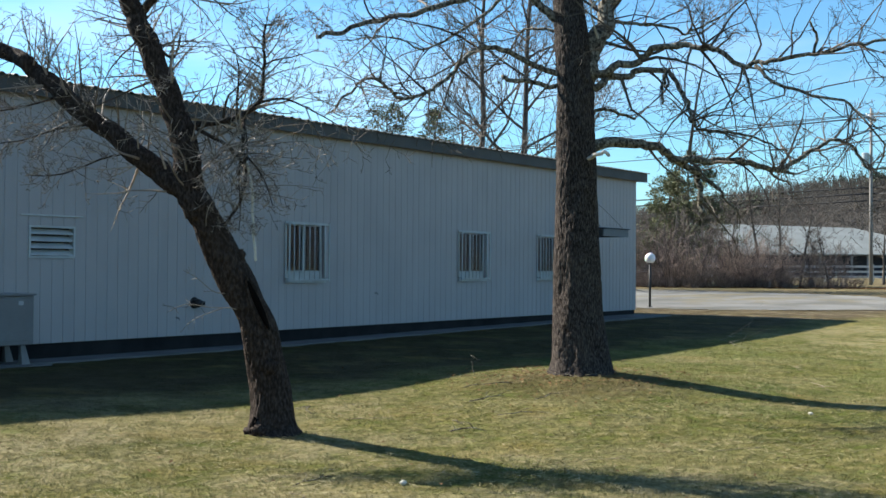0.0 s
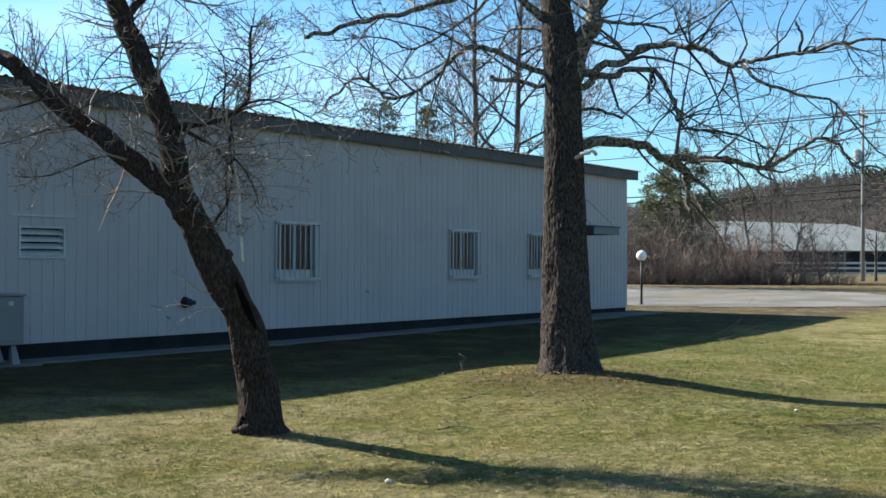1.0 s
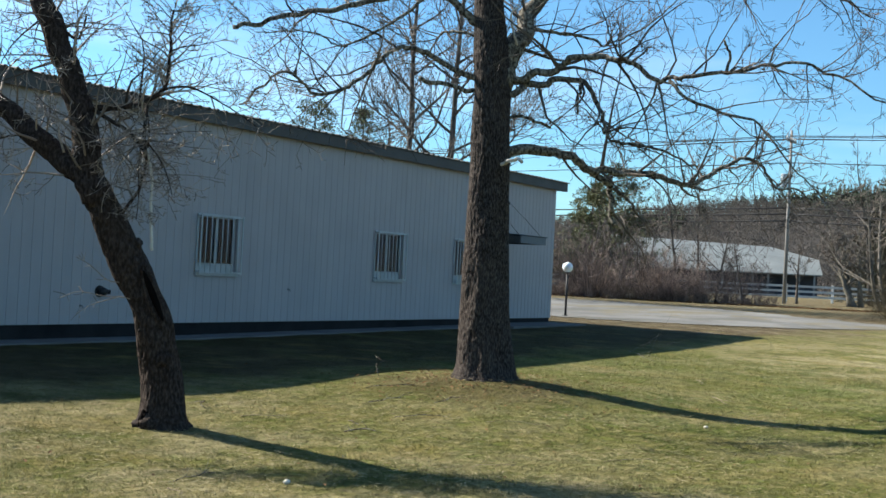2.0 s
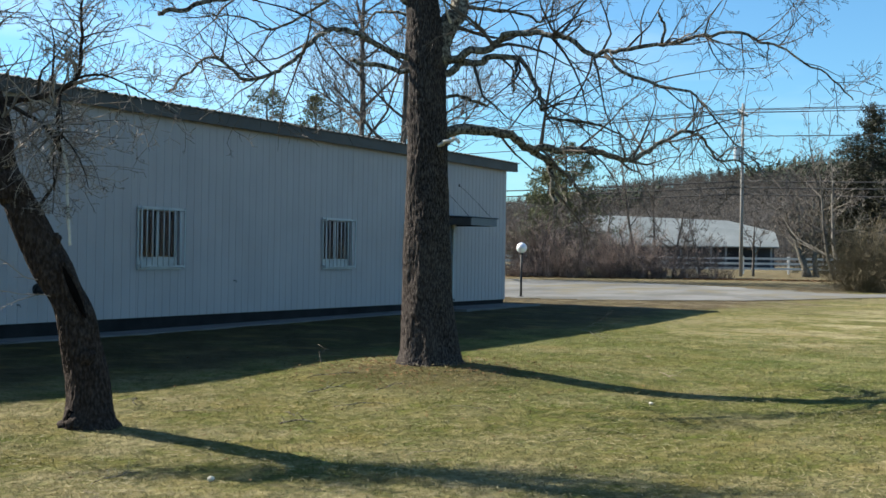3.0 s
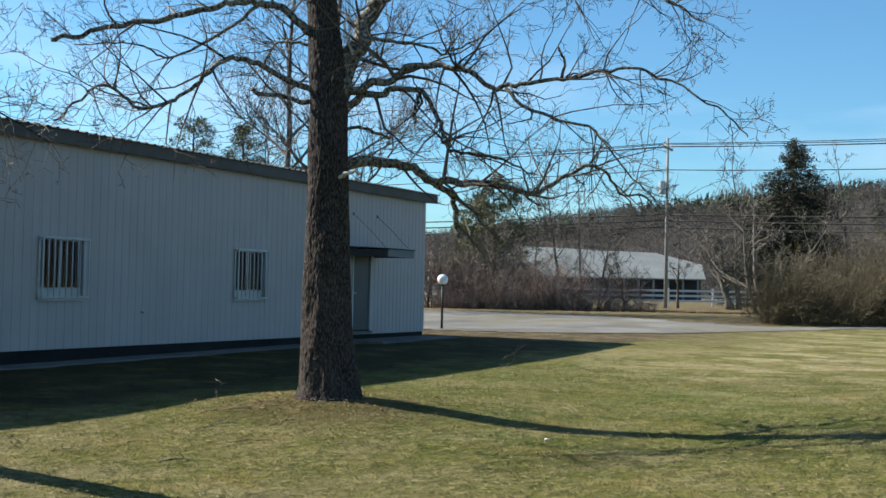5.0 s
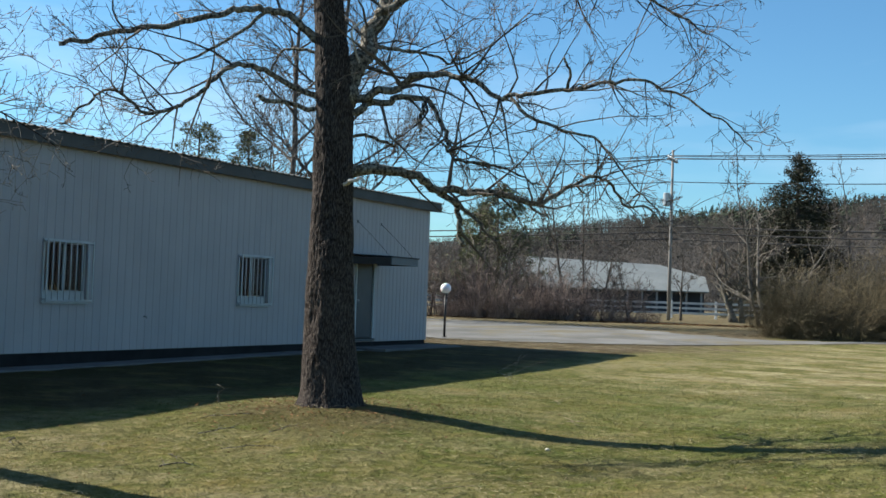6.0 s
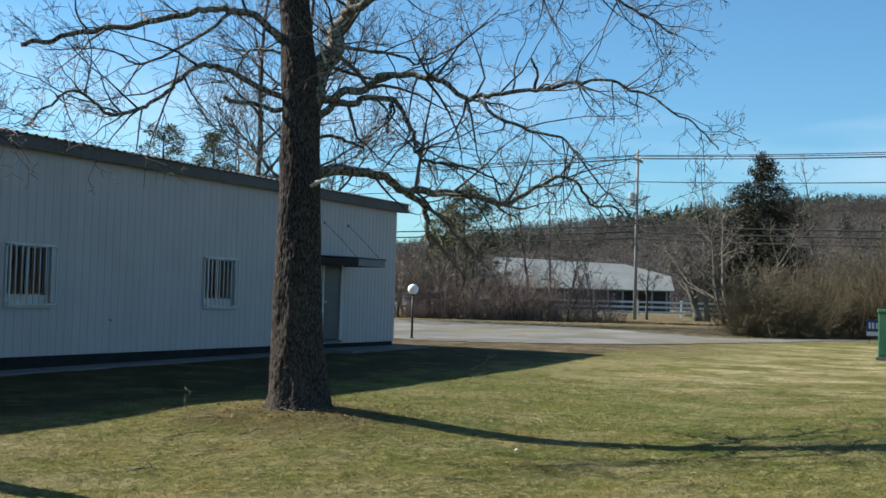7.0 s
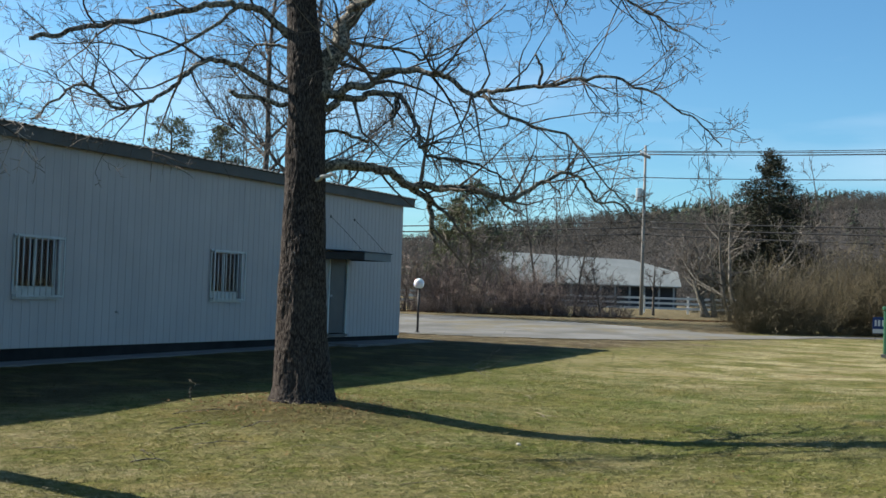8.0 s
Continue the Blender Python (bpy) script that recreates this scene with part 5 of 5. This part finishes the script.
sh = Shape()
HX = [-900 + 15 * i for i in range(115)]
HY = [200 + 14 * i for i in range(26)]
for y in HY:
    for x in HX:
        sh.v.append((x, y, hill_z(x, y) + 1.0 * noise.noise(Vector((x * 0.05, y * 0.05, 9)))))
w = len(HX)
sh.f = [(j * w + i, j * w + i + 1, (j + 1) * w + i + 1, (j + 1) * w + i) for j in range(len(HY) - 1) for i in range(w - 1)]
structure("hill", sh, M_HILL, "low wooded hill in winter brown", "hill", True)
rng = random.Random(77)
bare, green = Shape(), Shape()
for i in range(13000):
    x, y = rng.uniform(-330, 70), rng.uniform(205, 440)
    d = y - 0.15 * x
    if d < 212 or d > 425:
        continue
    z = hill_z(x, y) - 0.5
    h = rng.uniform(4.2, 6.6)
    pine = noise.noise(Vector((x * 0.02, y * 0.02, 4))) + 0.85 * ease(-170, -60, x) * ease(340, 392, d) + rng.uniform(-0.3, 0.3) > 0.50
    if pine:
        h *= rng.uniform(0.7, 1.25)
        wd = h * rng.uniform(0.24, 0.36)
        for k1 in range(26):
            u = (k1 + rng.random()) / 26
            a = rng.uniform(0, 6.283)
            q = wd * (1 - u) ** 0.65 * rng.uniform(0.6, 1.1) + 0.15
            c = Vector((x, y, z + h * u))
            n = len(green.v)
            e = Vector((math.cos(a), math.sin(a), rng.uniform(-0.4, 0.0))) * q
            f = Vector((-math.sin(a), math.cos(a), 0)) * q * 0.45
            green.v += [tuple(c + Vector((0, 0, h * 0.10))), tuple(c + e - f), tuple(c + e + f)]
            green.f.append((n, n + 1, n + 2))
    else:
        for k1 in range(64):
            a, u = rng.uniform(0, 6.283), rng.random()
            q = h * 0.46 * math.sqrt(rng.random() * (1.05 - u * u))
            c = Vector((x + math.cos(a) * q, y + math.sin(a) * q, z + h * (0.15 + 0.85 * u)))
            e = Vector((rng.gauss(0, 0.20), rng.gauss(0, 0.20), rng.uniform(0.15, 0.45)))
            f = Vector((rng.gauss(0, 0.13), rng.gauss(0, 0.13), rng.gauss(0, 0.10)))
            n = len(bare.v)
            bare.v += [tuple(c - e * 0.5), tuple(c + f), tuple(c + e)]
            bare.f.append((n, n + 1, n + 2))
tagged(part("far_woods", bare, M_HILLTREE), "grey-brown leafless woods on the hill", "woods", kind="stuff")
tagged(part("far_evergreens", green, M_HILLPINE), "dark evergreens among the far woods", "woods", kind="stuff")

# ---- on the lawn ----
rng = random.Random(91)
sh = Shape()
made = 0
while made < 190000:
    x, y = rng.uniform(-11.5, 1.5), 4.5 + 19.5 * rng.random() ** 1.7
    if x < -1.2 - 0.70 * y - 2.6 or x > 1.8:
        continue
    if x < -7.2 and rng.random() < 0.85 * ease(7.2, 9.2, -x):
        continue
    if (x + 6.82) ** 2 + (y - 14.22) ** 2 < 0.6 + 2.2 * rng.random() or (x + 6.86) ** 2 + (y - 8.5) ** 2 < 0.05:
        continue
    made += 1
    z = ground_z(x, y) + 0.012 * noise.noise(Vector((x * 1.7, y * 1.7, 0))) + 0.010 * noise.noise(Vector((x * 5, y * 5, 3)))
    h = rng.uniform(0.010, 0.032) * (1.0 + 0.5 * noise.noise(Vector((x * 1.3, y * 1.3, 11))))
    a, bnd = rng.uniform(0, 6.283), rng.uniform(0.5, 2.2)
    wd = rng.uniform(0.002, 0.0045)
    ca, sa = math.cos(a), math.sin(a)
    n = len(sh.v)
    sh.v += [(x - sa * wd, y + ca * wd, z - 0.006), (x + sa * wd, y - ca * wd, z - 0.006), (x + ca * h * bnd, y + sa * h * bnd, z + h)]
    sh.f.append((n, n + 1, n + 2))
tagged(part("grass", sh, M_BLADE), "short winter grass, green mixed with straw", "grass", kind="stuff")


rng = random.Random(92)
sh = Shape()
made = 0
while made < 30000:
    x, y = rng.uniform(-10.5, 1.5), 4.5 + 19.5 * rng.random() ** 1.6
    if x < max(-7.8, -3.8 - 0.70 * y) or noise.noise(Vector((x * 0.9, y * 0.9, 21))) + 0.6 * noise.noise(Vector((x * 3.5, y * 3.5, 8))) < rng.uniform(-0.35, 0.45):
        continue
    made += 1
    z = ground_z(x, y) + rng.uniform(0.012, 0.035)
    a, le, wd = rng.uniform(0, 6.283), rng.uniform(0.02, 0.05), rng.uniform(0.0016, 0.0032)
    ca, sa, dz = math.cos(a), math.sin(a), rng.uniform(-0.008, 0.012)
    n = len(sh.v)
    sh.v += [(x - ca * le - sa * wd, y - sa * le + ca * wd, z - dz), (x - ca * le + sa * wd, y - sa * le - ca * wd, z - dz + 0.002), (x + ca * le, y + sa * le, z + dz)]
    sh.f.append((n, n + 1, n + 2))
tagged(part("dead_grass", sh, M_STRAW), "loose pale straw lying in the lawn", "grass", kind="stuff")


def leaf_litter(name, label, count, where, size, seed):
    rng = random.Random(seed)
    sh = Shape()
    for _ in range(count):
        x, y = where(rng)
        z = ground_z(x, y) + rng.uniform(0.01, 0.03)
        a, s = rng.uniform(0, 6.283), size * rng.uniform(0.5, 1.2)
        u, v = Vector((math.cos(a), math.sin(a), rng.uniform(-0.3, 0.5))) * s, Vector((-math.sin(a), math.cos(a), rng.uniform(-0.3, 0.3))) * s * 0.6
        c, n = Vector((x, y, z)), len(sh.v)
        sh.v += [tuple(c - u), tuple(c - v * 0.9 + Vector((0, 0, s * 0.2))), tuple(c + u), tuple(c + v + Vector((0, 0, s * 0.25)))]
        sh.f += [(n, n + 1, n + 2), (n, n + 2, n + 3)]
    return tagged(part(name, sh, M_LEAF), label, "leaves", kind="stuff")


def by_maple(r):
    a, d = r.uniform(0, 6.283), abs(r.gauss(0, 1.0)) + 0.3
    return -6.7 + math.cos(a) * d * 1.1, 13.9 + math.sin(a) * d * 1.2


leaf_litter("leaf_litter", "brown dead leaves and bark round the shade tree", 800, by_maple, 0.026, 61)
leaf_litter("leaf_litter", "scattered dead leaves on the lawn", 420, lambda r: (r.uniform(-9, 0.5), r.uniform(5, 24)), 0.022, 62)


def by_brush(r):
    x = r.uniform(-42, -10)
    return x, 60.6 + (x + 34) * 0.36 + abs(r.gauss(0, 1.3))


leaf_litter("leaf_litter", "drift of orange-brown leaves along the brush", 5200, by_brush, 0.10, 63)

rng = random.Random(71)
for x0, y0, x1, y1, r, up, pale in ((-8.66, 23.4, -6.9, 20.4, 0.010, 0.10, 0), (-8.5, 23.1, -7.9, 23.4, 0.009, 0.42, 0), (-4.6, 16.75, -4.1, 15.9, 0.012, 0.02, 1), (-4.4, 16.3, -4.15, 16.5, 0.008, 0.02, 1), (-7.99, 13.5, -8.2, 13.75, 0.008, 0.24, 0),
                                    (-6.72, 11.5, -6.6, 12.05, 0.012, 0.02, 0), (-6.2, 12.05, -6.1, 12.5, 0.010, 0.03, 0), (-5.7, 9.7, -5.45, 9.9, 0.014, 0.03, 0), (-7.66, 9.85, -7.28, 9.5, 0.014, 0.04, 0), (-4.85, 6.6, -4.55, 6.45, 0.008, 0.02, 1),
                                    (-5.0, 6.8, -5.05, 7.3, 0.008, 0.015, 0), (-5.95, 10.9, -5.6, 11.4, 0.009, 0.02, 0), (-5.2, 11.5, -4.7, 11.9, 0.008, 0.02, 1), (-6.9, 9.6, -6.5, 9.9, 0.008, 0.02, 1), (-3.3, 10.2, -3.0, 10.7, 0.007, 0.02, 1),
                                    (-2.2, 16.0, -1.9, 16.6, 0.008, 0.02, 1), (-5.3, 18.3, -5.6, 18.9, 0.009, 0.02, 1), (-6.1, 10.3, -5.8, 10.1, 0.008, 0.02, 0), (-7.4, 12.4, -7.0, 12.9, 0.009, 0.02, 0), (-3.9, 9.0, -3.6, 9.3, 0.006, 0.02, 1)):
    st = thing("fallen_stick", on_ground(x0, y0, r), "pale fallen stick on the grass" if pale else "dark fallen twig on the grass", "stick", "fallen sticks")
    r *= 0.38 if pale else 0.55
    d = Vector((x1 - x0, y1 - y0, ground_z(x1, y1) - ground_z(x0, y0)))
    pts = [d * u + Vector((rng.gauss(0, 0.03), rng.gauss(0, 0.03), up * math.sin(math.pi * min(1, u * 0.9)) if up < 0.1 else up * u)) for u in (0, 0.25, 0.5, 0.75, 1)]
    pts[0] = Vector((0, 0, 0))
    part("stick", Shape().tube(pts, [r, r * 0.9, r * 0.8, r * 0.65, r * 0.4], 6), M_STICK if pale else M_LIMB, st, smooth=True)
    for j in (1, 2, 3):
        w = wander(rng, pts[j], d.normalized() + Vector((rng.gauss(0, 0.7), rng.gauss(0, 0.7), 0.25)), d.length * 0.3, 4, 0.2, 0)
        part("side_twig", Shape().tube(w, [r * 0.5, r * 0.45, r * 0.4, r * 0.3, r * 0.2], 5), M_STICK if pale else M_LIMB, st)
stone = tagged(part("stone", Shape().ball((-4.45, 7.35, ground_z(-4.45, 7.35) + 0.018), 0.024, 0.8, 14, 9, 0.35), M_STONE, smooth=True), "small pale rounded stone on the grass", "stone")
tagged(part("stone", Shape().ball((-3.55, 13.52, ground_z(-3.55, 13.52) + 0.012), 0.026, 0.6, 12, 8, 0.4), M_STONE, smooth=True), "small pale stone on the grass", "stone")

# ---- siding boards ----
PITCH, GAP = 0.2032, 0.008
cache = {}
BOARD_HOLES = [(a - 0.004, b + 0.004, 1.213, 2.364) for a, b in WINDOWS] + [(DOOR[0] - 0.004, DOOR[1] + 0.004, DOOR[2] - 0.062, DOOR[3] + 0.004), (VENT[0] - 0.004, VENT[1] + 0.004, VENT[2] - 0.004, VENT[3] + 0.004)]


def board(a, b, c, d):
    key = (round(b - a, 3), round(d - c, 3))
    if key not in cache:
        w, h = key
        e = min(0.014, w * 0.3)
        sh = Shape()
        for z in (0, h):
            sh.v += [(-0.0082, 0, z), (-0.0082, w, z), (-0.0045, w, z), (0, w - e, z), (0, e, z), (-0.0045, 0, z)]
        sh.f = [(i, (i + 1) % 6, 6 + (i + 1) % 6, 6 + i) for i in range(6)] + [tuple(range(5, -1, -1)), tuple(range(6, 12))]
        cache[key] = sh.data("siding_board", M_SIDE)
    ob = new("siding_board", cache[key])
    ob.location = (WX, a, c)
    ob.parent = wall_front


y = Y0 + 0.002
while y < Y1 - 0.05:
    rects = [(y, min(y + PITCH - GAP, Y1), BASE - 0.02, TOP + 0.018)]
    for h in BOARD_HOLES:
        rects = cut(rects, h)
    for r in rects:
        if r[1] - r[0] > 0.012:
            board(*r)
    y += PITCH
